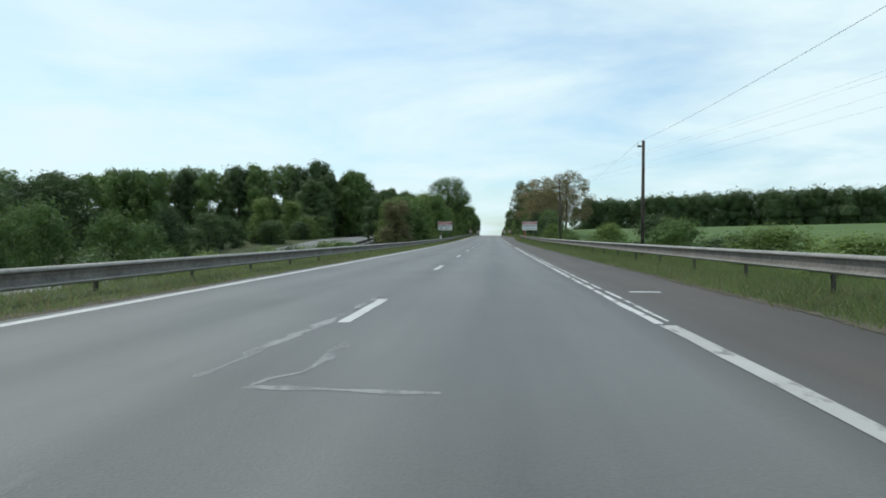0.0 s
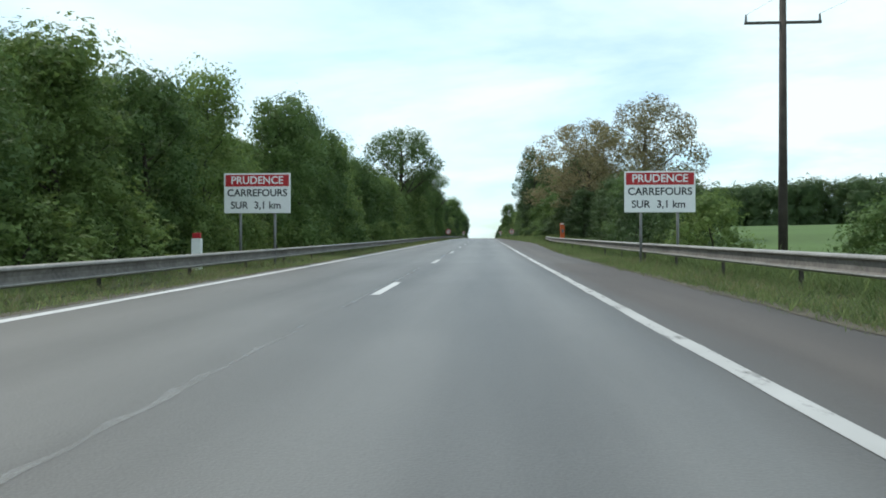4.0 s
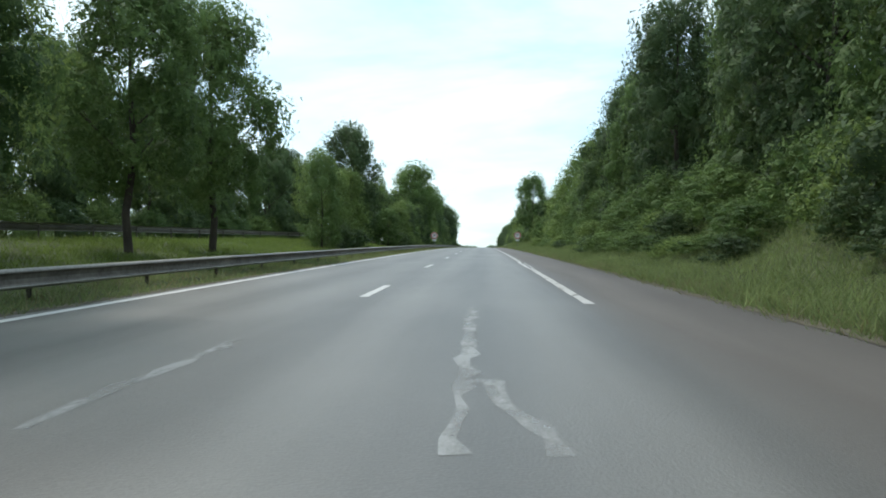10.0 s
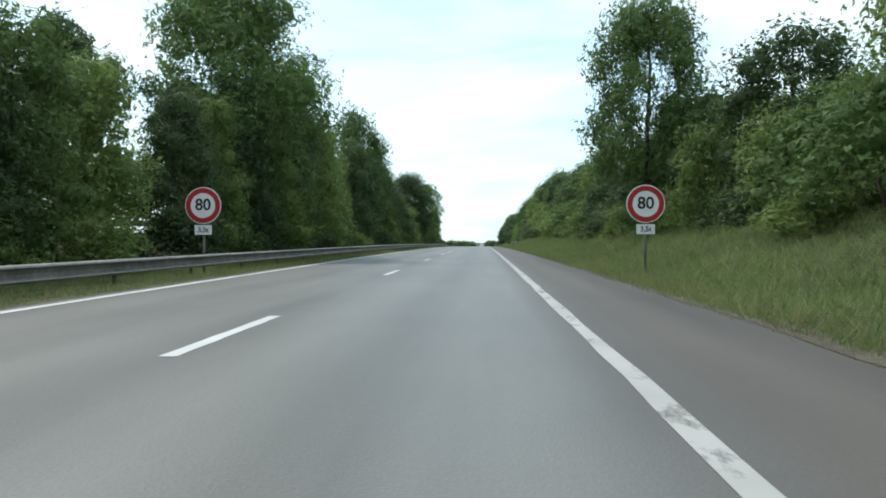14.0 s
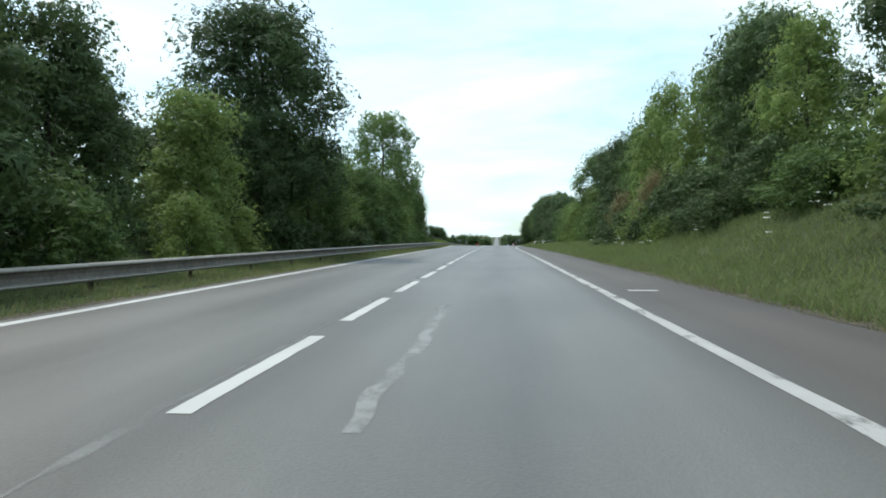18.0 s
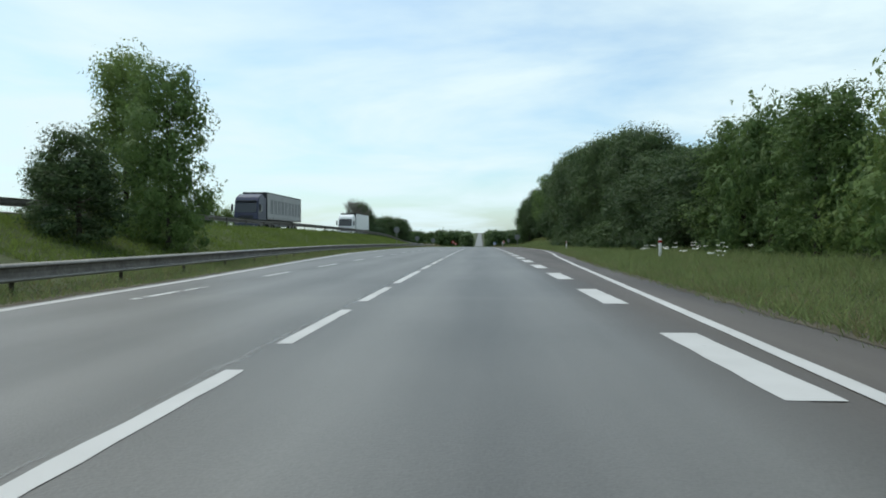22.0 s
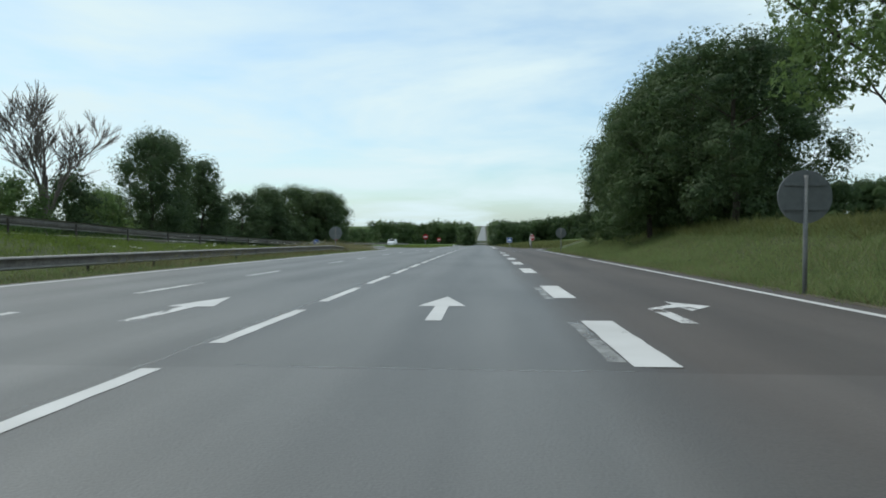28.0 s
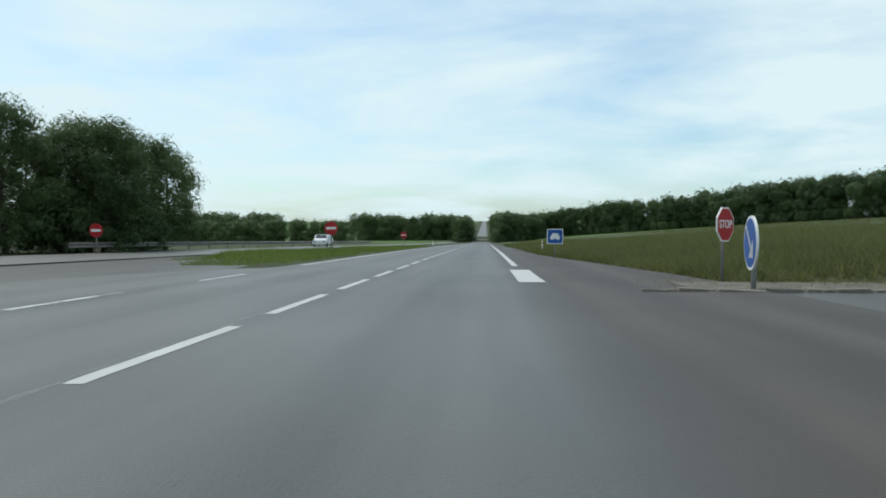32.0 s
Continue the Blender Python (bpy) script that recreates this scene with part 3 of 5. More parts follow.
def arrow(kind, x, s, shaft=PAINT, head=PAINT):
    """A painted lane arrow: straight ahead, or bent to one side."""
    g = -1 if kind == "left" else 1
    if kind == "straight":
        pieces = (("arrow_shaft", shaft, ((-0.1, 0), (0.1, 0), (0.1, 1.8), (-0.1, 1.8))), ("arrow_head", head, ((-0.35, 1.8), (0.35, 1.8), (0, 3.45))))
    else:
        pieces = (("arrow_shaft", shaft, ((-0.1, 0), (0.1, 0), (0.1, 1.7), (-0.1, 1.7))), ("arrow_shaft", shaft, ((-0.1, 1.7), (0.1, 1.7), (0.42, 1.95), (0.42, 2.35))),
                  ("arrow_head", head, ((0.42, 1.4), (0.9, 2.1), (0.42, 2.85))))
    for name, mat, pts in pieces:
        bm = bmesh.new()
        pts = [(g * px, py) for px, py in pts][::g]
        bm.faces.new([bm.verts.new((px, py, 0)) for px, py in pts])
        ob = part(name, bm, mat, road)
        ob.matrix_basis = on_road(s, x, 0.005)


for s in (530.8, 584.8):
    arrow("straight", 1.92, s + 0.1, LOST_PAINT if s < 540 else PAINT)
    arrow("straight", -1.75, s - 0.2, OLD_PAINT)
    arrow("right", 4.95, s, LOST_PAINT if s < 540 else OLD_PAINT, OLD_PAINT)
arrow("straight", -1.9, 633)
arrow("right", 5.0, 632.1, LOST_PAINT, LOST_PAINT)
for name, ln, w, mat, x, s in (("wide_dash", 1.0, 0.4, PAINT, 3.94, 632.3), ("arrow_shaft", 1.1, 0.17, LOST_PAINT, 1.87, 632.3)):
    shift(dash_mesh(name, ln, w, mat, int(s)), on_road(s, x)).parent = road
seal((-7.35, 646), (-7.6, 648), (-8.4, 649.4), (-10.5, 651.5), (-14.0, 654.5), width=0.17, mat=PAINT, name="edge_line")
arrow("left", -1.9, 455.5, OLD_PAINT, OLD_PAINT)
arrow("straight", -1.9, 455.3, OLD_PAINT, OLD_PAINT)
for x, s in ((0.42, 137.4), (0.35, 136.2), (0.44, 135.2), (1.45, 273.0), (0.4, 411.5), (0.75, 433.0), (0.9, 430.5), (0.6, 450.6), (0.2, 494.0)):
    seal((x, s), (x - 0.02, s + 0.15), (x - 0.05, s + 0.34), width=0.022, mat=TAR, name="tar_mark")
# short cross marks on the hard shoulder
for s in (12.6, 206.0, 397.2):
    ob = shift(dash_mesh("cross_mark", 0.22, 0.55, PAINT, int(s)), on_road(s, 4.5))
    ob.parent = road


seal((-0.13, 11.5), (-0.24, 7.8), (-0.33, 5.9), (-0.38, 4.8))
seal((0.38, 6.4), (0.37, 5.6), (0.31, 5.0), (0.11, 4.5))
seal((0.11, 4.5), (0.74, 4.5), (1.42, 4.4))
seal((0.58, 32.0), (0.34, 29.9), (0.41, 28.7), (0.69, 27.5), (0.88, 26.8), (0.78, 26.4), (0.75, 25.9))
seal((-0.39, 58.8), (-0.3, 52.4), (-0.27, 50.3), (-0.26, 49.0))
seal((0.8, 52.4), (0.61, 50.9), (0.37, 50.3), (0.27, 49.3))
seal((-0.02, 77.8), (-0.53, 79.1), (-0.81, 83.6))
seal((-0.03, 72.7), (-0.07, 71.3), (-0.05, 70.6), (-0.13, 70.0), (-0.11, 69.5), (-0.15, 69.1))
seal((-1.32, 71.1), (-1.32, 71.6), (-1.06, 71.9), (-0.55, 71.8), (-0.1, 71.4))
seal((1.09, 163.7), (1.21, 161.1), (1.19, 159.6), (1.2, 158.7), (1.15, 158.1))
seal((1.93, 227.1), (1.94, 223.9), (1.96, 222.2), (1.94, 221.1), (1.97, 220.2))
seal((1.98, 221.9), (2.16, 221.9), (2.22, 221.2), (2.39, 220.7), (2.46, 220.2))
seal((-0.34, 223.8), (-0.37, 221.6), (-0.34, 220.5))
seal((1.12, 372.6), (1.26, 370.0), (1.22, 368.5), (1.21, 367.6), (1.3, 367.0), (1.32, 366.6))
seal((1.06, 394.3), (1.08, 391.0), (1.03, 389.6), (1.04, 388.4), (1.06, 387.7))
seal((1.38, 413.6), (1.25, 412.6))
seal((0.27, 410.6), (1.11, 410.6), (1.8, 411.1), (2.42, 411.2))
seal((0.91, 530.6), (0.83, 529.3), (0.8, 528.4), (0.85, 528.0), (0.89, 527.6))
seal((4.74, 624.1), (4.98, 621.1), (5.08, 618.4), (4.97, 616.2), (4.99, 615.3), width=0.016, mat=TAR)


# the joint between the two lanes, and joints across the road
for a in range(352, 650, 14):
    seal((-0.13, a), (-0.11, a + 5), (-0.15, a + 9.5), (-0.12, a + 13.6), width=0.07, mat=SEAM, name="lane_joint")
for a in (-8, 60, 84, 97, 118, 140, 205):
    seal((-0.14, a), (-0.12, a + 6), (-0.16, a + 11), width=0.07, mat=SEAM, name="lane_joint")
seal((-1.6, 633.1), (1.4, 633.1), (3.9, 633.0), width=0.05, mat=SEAM, name="cross_joint")
seal((0.6, 581.9), (2.2, 581.8), (3.7, 581.8), width=0.05, mat=SEAM, name="cross_joint")
seal((1.1, 268.4), (2.4, 268.3), width=0.05, mat=SEAM, name="cross_joint")
seal((2.55, 433.6), (3.1, 433.6), width=0.04, mat=SEAM, name="cross_joint")


def soil_edge(edge, side, s0, s1, seed, label):
    """The ragged strip of soil and grit where the paving meets the grass."""
    rnd = random.Random(seed)
    verts, faces = [], []
    n = int((s1 - s0) / 0.7)
    for i in range(n + 1):
        s = s0 + (s1 - s0) * i / n
        x = edge(s)
        a = -0.22 * abs(noise.noise((s * 0.35, seed, 0))) - 0.08 * abs(noise.noise((s * 1.7, seed, 3))) + rnd.uniform(-0.03, 0.03)
        c = 0.3 + rnd.uniform(0, 0.2)
        verts += [(x + side * a, s, Z(s) + 0.003), (x + side * 0.05, s, Z(s) + 0.006), (x + side * c, s, max(Z(s) - 0.03, ground_z(x + side * c, s) + 0.01))]
    for i in range(n):
        v = 3 * i
        for k in (0, 1):
            q = (v + k, v + k + 1, v + k + 4, v + k + 3)
            faces.append(q if side > 0 else q[::-1])
    ob = mesh_object("verge_soil", verts, faces, SOIL)
    return tagged(ob, label, "verge", kind="structure")


soil_edge(right_edge, 1, -20, 642, 2, "ragged strip of soil along the shoulder")
soil_edge(left_edge, -1, -20, 645, 5, "ragged strip of soil along the median edge")


# ---------------------------------------------------------------- guardrails
def w_beam(length):
    """A pressed steel beam with two ridges, drawn out along y; its traffic side faces +x."""
    bm = bmesh.new()
    front = [(-0.01, 0.17), (0.03, 0.162), (0.066, 0.146), (0.08, 0.122), (0.074, 0.102), (0.034, 0.075), (0.02, 0.0),
             (0.034, -0.075), (0.074, -0.102), (0.084, -0.122), (0.074, -0.142), (0.03, -0.158), (0.0, -0.165)]
    back = [(x - 0.012, z) for x, z in front[::-1]]
    extrude_profile(bm, front + back, -0.02, length + 0.02)
    bmesh.ops.recalc_face_normals(bm, faces=bm.faces)
    me = bpy.data.meshes.new("beam")
    bm.to_mesh(me)
    bm.free()
    me.materials.append(STEEL)
    me.materials.append(SHADED_GRIMY_STEEL)         # shade in the trough between the ridges put into the colour, plus road dirt
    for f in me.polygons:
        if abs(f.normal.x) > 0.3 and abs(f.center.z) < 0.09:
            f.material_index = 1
    return me


def rail_post(height):
    bm = bmesh.new()
    c = [(-0.06, 0.03), (0.0, 0.03), (0.0, 0.022), (-0.052, 0.022), (-0.052, -0.022), (0.0, -0.022), (0.0, -0.03), (-0.06, -0.03)]
    lo = [bm.verts.new((x - 0.02, y, -0.25)) for x, y in c]
    hi = [bm.verts.new((x - 0.02, y, height)) for x, y in c]
    for i in range(8):
        bm.faces.new((lo[i], lo[(i + 1) % 8], hi[(i + 1) % 8], hi[i]))
    bm.faces.new(hi)
    bmesh.ops.recalc_face_normals(bm, faces=bm.faces)
    me = bpy.data.meshes.new("post")
    bm.to_mesh(me)
    bm.free()
    me.materials.append(POST_STEEL)
    return me


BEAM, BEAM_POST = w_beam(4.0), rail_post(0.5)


def guardrail(x_of, z_of, s0, s1, side, label, top=0.30, end_dip=False):
    """side: +1 when the traffic passes on +x. z_of gives the ground; top is the beam's middle over it."""
    thing = tagged(new("guardrail"), label, "guardrail", group="guardrails along the road", kind="structure")
    thing.location = (x_of(s0), s0, z_of(s0))
    inv = thing.matrix_basis.inverted()
    s = s0
    while s < s1 - 0.1:
        a = Vector((x_of(s), s, z_of(s) + top))
        b = Vector((x_of(s + 4), s + 4, z_of(s + 4) + top))
        if end_dip:
            for p in (a, b):
                left = s1 - p.y
                p.z -= table(left, (0, 0.68), (4, 0.42), (8, 0.14), (12, 0.0))
                p.x -= table(left, (0, 0.6), (4, 0.3), (8, 0.1), (12, 0.0)) * side
        d = b - a
        yaw = math.atan2(-d.x, d.y)
        m = Matrix.Translation(a) @ Euler((math.atan2(d.z, d.y), 0, yaw)).to_matrix().to_4x4()
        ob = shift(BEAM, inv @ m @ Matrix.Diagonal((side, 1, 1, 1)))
        ob.parent = thing
        post = shift(BEAM_POST, inv @ Matrix.Translation((a.x - 0.05 * side, a.y, a.z - top)) @ Matrix.Diagonal((side, 1, (top + 0.08) / 0.5, 1)))
        post.parent = thing
        s += 4.0
    return thing


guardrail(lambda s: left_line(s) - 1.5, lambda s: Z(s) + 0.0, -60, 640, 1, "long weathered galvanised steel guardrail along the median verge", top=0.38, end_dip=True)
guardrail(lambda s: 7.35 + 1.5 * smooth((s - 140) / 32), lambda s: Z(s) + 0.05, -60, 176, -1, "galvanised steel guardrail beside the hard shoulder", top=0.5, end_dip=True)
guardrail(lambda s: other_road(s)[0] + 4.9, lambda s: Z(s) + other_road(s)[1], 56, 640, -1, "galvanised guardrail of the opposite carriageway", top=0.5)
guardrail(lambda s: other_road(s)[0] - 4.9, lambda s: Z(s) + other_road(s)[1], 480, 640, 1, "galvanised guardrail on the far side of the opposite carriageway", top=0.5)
guardrail(lambda s: other_road(s)[0] - 4.9, lambda s: Z(s) + other_road(s)[1], 684, 780, 1, "galvanised guardrail on the far side of the opposite carriageway", top=0.5)


# ---------------------------------------------------------------- signs and roadside posts
def text_mesh(name, body, size, mat, parent, place, bold=0.0):
    cu = bpy.data.curves.new(name, "FONT")
    cu.body, cu.size, cu.align_x, cu.align_y, cu.offset = body, size, "CENTER", "CENTER", bold
    cu.extrude = 0.002
    tmp = bpy.data.objects.new(name, cu)
    scene.collection.objects.link(tmp)
    dg = bpy.context.evaluated_depsgraph_get()
    me = bpy.data.meshes.new_from_object(tmp.evaluated_get(dg))
    bpy.data.objects.remove(tmp)
    me.materials.clear()
    me.materials.append(mat)
    bm = bmesh.new()
    bm.from_mesh(me)
    bmesh.ops.remove_doubles(bm, verts=bm.verts, dist=1e-5)
    bm.to_mesh(me)
    bm.free()
    return split_letters(name, me, mat, parent, place)


def split_letters(name, me, mat, parent, place):
    """Every character becomes a part of its own."""
    piece = list(range(len(me.vertices)))

    def root(v):
        while piece[v] != v:
            piece[v] = piece[piece[v]]
            v = piece[v]
        return v
    for e in me.edges:
        a, b = (root(v) for v in e.vertices)
        piece[a] = b
    groups = {}
    for f in me.polygons:
        groups.setdefault(root(f.vertices[0]), []).append(tuple(f.vertices))
    for faces in groups.values():
        order = {v: k for k, v in enumerate(sorted({v for f in faces for v in f}))}
        ob = mesh_object("letter" if name != "number" else "digit", [me.vertices[v].co for v in order], [[order[v] for v in f] for f in faces], mat, parent)
        ob.location, ob.rotation_euler = place, (radians(90), 0, 0)


def disc(radius, depth, sides=40):
    bm = bmesh.new()
    bmesh.ops.create_cone(bm, cap_ends=True, segments=sides, radius1=radius, radius2=radius, depth=depth,
                          matrix=Matrix.Rotation(radians(90), 4, "X"))
    return bm


def ring(r0, r1, y, sides=40, thick=0.004):
    """A flat ring in x, z with its front at y."""
    bm = bmesh.new()
    loops = []
    for r, d in ((r0, y), (r1, y), (r1, y + thick), (r0, y + thick)):
        loops.append([bm.verts.new((r * math.cos(2 * math.pi * i / sides), d, r * math.sin(2 * math.pi * i / sides))) for i in range(sides)])
    for p, q in zip(loops, loops[1:] + loops[:1]):
        for i in range(sides):
            j = (i + 1) % sides
            bm.faces.new((p[i], q[i], q[j], p[j]))
    bmesh.ops.recalc_face_normals(bm, faces=bm.faces)
    return bm



def sign_base(name, x, s, yaw, label, group=""):
    thing = tagged(new(name), label, "road sign", group=group)
    thing.matrix_basis = Matrix.Translation((x, s, ground_z(x, s))) @ Matrix.Rotation(radians(yaw), 4, "Z")
    return thing


def sign_post(thing, top, x=0.0, y=0.05, r=0.035):
    bm = bmesh.new()
    tube(bm, (x, y, -0.3), (x, y, top), r, r, 10)
    part("post", bm, SIGN_POST, thing, "grey steel post", True)


def limit_sign(x, s, number, centre, plate=False, yaw=0):
    """A red-ringed speed limit disc; its face looks towards -y."""
    t = sign_base("speed_limit_sign", x, s, yaw, "round white speed limit sign with red border reading %s" % number, "speed limit signs")
    z0 = centre - over(x, s)
    sign_post(t, z0 + 0.4)
    bm = disc(0.525, 0.03)
    bmesh.ops.translate(bm, verts=bm.verts, vec=(0, 0, z0))
    face = part("disc", bm, SIGN_WHITE, t, "white sign disc")
    for name, r0, r1, mat in (("red_border", 0.36, 0.50, SIGN_RED),):
        bm = ring(r0, r1, -0.022)
        bmesh.ops.translate(bm, verts=bm.verts, vec=(0, 0, z0))
        part(name, bm, mat, t, "red border ring")
    bm = ring(0.527, 0.535, 0.0)
    bmesh.ops.translate(bm, verts=bm.verts, vec=(0, 0, z0))
    part("rim", bm, SIGN_BACK, t)
    text_mesh("number", number, 0.46, SIGN_BLACK, t, (0, -0.021, z0 + 0.01), 0.008)
    if plate:
        bm = box(bmesh.new(), 0, 0, z0 - 0.70, 0.5, 0.02, 0.27, 0.006)
        p = part("plate", bm, SIGN_WHITE, t, "small white plate under the disc")
        text_mesh("plate_text", "3,5t", 0.2, SIGN_BLACK, t, (0, -0.014, z0 - 0.70), 0.004)


limit_sign(7.1, 222.7, "90", 1.45)
limit_sign(-5.3, 222.7, "90", 1.45)
limit_sign(7.15, 320.6, "80", 1.95, True)
limit_sign(-5.32, 320.6, "80", 1.95, True)


def warning_board(x, s):
    t = sign_base("warning_board", x, s, 0, "white rectangular warning board with a red band on two posts", "warning boards")
    for px in (-0.6, 0.6):
        sign_post(t, 2.6, px, 0.06, 0.045)
    part("panel", box(bmesh.new(), 0, 0, 2.42, 2.3, 0.04, 1.36, 0.012), SIGN_WHITE, t, "white panel")
    part("red_band", box(bmesh.new(), 0, -0.022, 2.85, 2.2, 0.004, 0.4), SIGN_RED, t, "red band")
    text_mesh("band_text", "PRUDENCE", 0.36, SIGN_WHITE, t, (0, -0.026, 2.85), 0.006)
    text_mesh("board_text", "CARREFOURS", 0.34, SIGN_BLACK, t, (0, -0.022, 2.42), 0.006)
    text_mesh("board_text", "SUR", 0.34, SIGN_BLACK, t, (-0.62, -0.022, 2.0), 0.006)
    text_mesh("board_text", "3,1 km", 0.34, SIGN_BLACK, t, (0.36, -0.022, 2.0), 0.006)


warning_board(7.6, 110.5)
warning_board(-5.9, 110.5)


def sos_post(x, s):
    t = tagged(new("emergency_phone"), "tall orange emergency call box behind the guardrail", "call box")
    t.matrix_basis = Matrix.Translation((x, s, ground_z(x, s)))
    part("base", box(bmesh.new(), 0, 0, 0.05, 0.55, 0.5, 0.3, 0.02), CONCRETE, t, "concrete foot")
    part("body", box(bmesh.new(), 0, 0, 0.95, 0.36, 0.34, 1.6, 0.025), ORANGE, t, "orange painted housing")
    part("cap", box(bmesh.new(), -0.04, 0, 1.86, 0.30, 0.34, 0.2, 0.02), ORANGE, t, "orange top")
    part("band", box(bmesh.new(), -0.04, -0.173, 1.88, 0.27, 0.006, 0.1), SIGN_WHITE, t, "pale band")
    part("panel", box(bmesh.new(), 0.02, -0.184, 1.25, 0.2, 0.008, 0.3, 0.003), SIGN_BACK, t, "grey speaker panel")


sos_post(8.7, 149.0)


def marker_post(x, s, label="small white kilometre marker with a red cap behind the guardrail", h=0.9):
    t = tagged(new("marker_post"), label, "marker post")
    t.matrix_basis = Matrix.Translation((x, s, ground_z(x, s)))
    part("body", box(bmesh.new(), 0, 0, h / 2 - 0.1, 0.28, 0.14, h + 0.2, 0.03), SIGN_WHITE, t)
    part("cap", box(bmesh.new(), 0, 0, h + 0.08, 0.22, 0.13, 0.16, 0.03), SIGN_RED, t, "red cap")


marker_post(-6.3, 106.5)


def back_sign(x, s, centre, radius=0.525):
    t = sign_base("sign_back", x, s, 0, "grey back of a round road sign on a steel post", "sign backs")
    z0 = centre - over(x, s)
    sign_post(t, z0 + radius * 0.8, 0, -0.04, 0.04)
    bm = disc(radius, 0.03)
    bmesh.ops.translate(bm, verts=bm.verts, vec=(0, 0, z0))
    part("disc", bm, SIGN_BACK, t, "dull grey sheet metal disc")
    for dz in (-0.22, 0.22):
        part("bracket", box(bmesh.new(), 0, -0.03, z0 + dz, radius * 1.5, 0.03, 0.05, 0.005), SIGN_BACK, t)


back_sign(8.3, 589.4, 1.75, 0.48)
back_sign(8.4, 629.8, 1.5, 0.4)
back_sign(-9.8, 564.0, 2.5, 0.425)
back_sign(-9.4, 591.0, 1.55, 0.425)
back_sign(-9.3, 631.0, 1.5)



def stop_sign(x, s, yaw):
    t = sign_base("stop_sign", x, s, yaw, "red octagonal stop sign with white border turned away", "junction signs")
    sign_post(t, 1.6, 0, 0.05)
    bm = disc(0.425, 0.03, 8)
    bmesh.ops.rotate(bm, verts=bm.verts, matrix=Matrix.Rotation(radians(22.5), 3, "Y"))
    bmesh.ops.translate(bm, verts=bm.verts, vec=(0, 0, 1.33))
    part("border", bm, SIGN_WHITE, t, "white border plate")
    bm = disc(0.388, 0.006, 8)
    bmesh.ops.rotate(bm, verts=bm.verts, matrix=Matrix.Rotation(radians(22.5), 3, "Y"))
    bmesh.ops.translate(bm, verts=bm.verts, vec=(0, -0.019, 1.33))
    part("face", bm, SIGN_RED, t, "red face")
    text_mesh("letters", "STOP", 0.25, SIGN_WHITE, t, (0, -0.024, 1.33), 0.005)


stop_sign(8.25, 659.6, 45)


def keep_sign(x, s, yaw, centre=0.95, r=0.5, group="junction signs"):
    t = sign_base("keep_right_sign", x, s, yaw, "round blue sign with a white diagonal arrow and pale rim", group)
    sign_post(t, centre, 0, 0.05, 0.05)
    bm = disc(r, 0.04)
    bmesh.ops.translate(bm, verts=bm.verts, vec=(0, 0, centre))
    part("rim", bm, SIGN_WHITE, t, "white rim")
    bm = disc(r * 0.9, 0.006)
    bmesh.ops.translate(bm, verts=bm.verts, vec=(0, -0.024, centre))
    part("face", bm, SIGN_BLUE, t, "blue face")
    bm = bmesh.new()
    for pts in ([(-0.28, 0.34), (-0.34, 0.28), (0.06, -0.12), (0.12, -0.06)], [(0.25, -0.27), (0.25, 0.08), (-0.09, -0.27)]):
        bm.faces.new([bm.verts.new((px * r * 2, -0.029, centre + pz * r * 2)) for px, pz in pts])
    bmesh.ops.solidify(bm, geom=bm.faces[:], thickness=0.002)
    part("arrow", bm, SIGN_WHITE, t, "white arrow")


keep_sign(7.85, 656.95, -98, 0.97, 0.52)
keep_sign(-18.0, 660.0, 20, 0.75, 0.4)


def no_entry(x, s, yaw=0, centre=1.5, r=0.42):
    t = sign_base("no_entry_sign", x, s, yaw, "round red no entry sign with a white bar", "junction signs")
    sign_post(t, centre, 0, 0.05)
    bm = disc(r, 0.03)
    bmesh.ops.translate(bm, verts=bm.verts, vec=(0, 0, centre))
    part("disc", bm, SIGN_RED, t, "red disc")
    part("bar", box(bmesh.new(), 0, -0.018, centre, r * 1.45, 0.006, r * 0.36), SIGN_WHITE, t, "white bar")


no_entry(-6.8, 686.0)
no_entry(-20.8, 684.0)
no_entry(-7.6, 731.0)


def info_sign(x, s):
    t = sign_base("information_sign", x, s, 0, "square blue road sign with a white car symbol", "junction signs")
    sign_post(t, 1.4)
    part("border", box(bmesh.new(), 0, 0, 1.15, 0.78, 0.03, 0.74, 0.008), SIGN_WHITE, t, "white border")
    part("face", box(bmesh.new(), 0, -0.017, 1.15, 0.7, 0.006, 0.66), SIGN_BLUE, t, "blue face")
    bm = bmesh.new()
    box(bm, 0, -0.022, 1.10, 0.46, 0.004, 0.14)
    bm.faces.new([bm.verts.new((px, -0.024, 1.17 + pz)) for px, pz in ((-0.19, 0), (0.19, 0), (0.13, 0.13), (-0.13, 0.13))])
    box(bm, -0.15, -0.022, 1.01, 0.08, 0.004, 0.06)
    box(bm, 0.15, -0.022, 1.01, 0.08, 0.004, 0.06)
    part("car_symbol", bm, SIGN_WHITE, t, "white car symbol")


info_sign(6.2, 677.5)


def delineator(x, s):
    t = tagged(new("delineator"), "slim white delineator post standing in the grass verge", "delineator", group="delineators")
    t.matrix_basis = Matrix.Translation((x, s, ground_z(x, s)))
    part("body", box(bmesh.new(), 0, 0, 0.35, 0.11, 0.09, 1.0, 0.03), SIGN_WHITE, t)
    part("band", box(bmesh.new(), 0, 0, 0.72, 0.114, 0.094, 0.1), LAMP_RED, t, "red reflector band")


for x, s in ((9.6, 531.0), (9.2, 497.0), (6.6, 690.0), (-4.9, 745.0)):
    delineator(x, s)


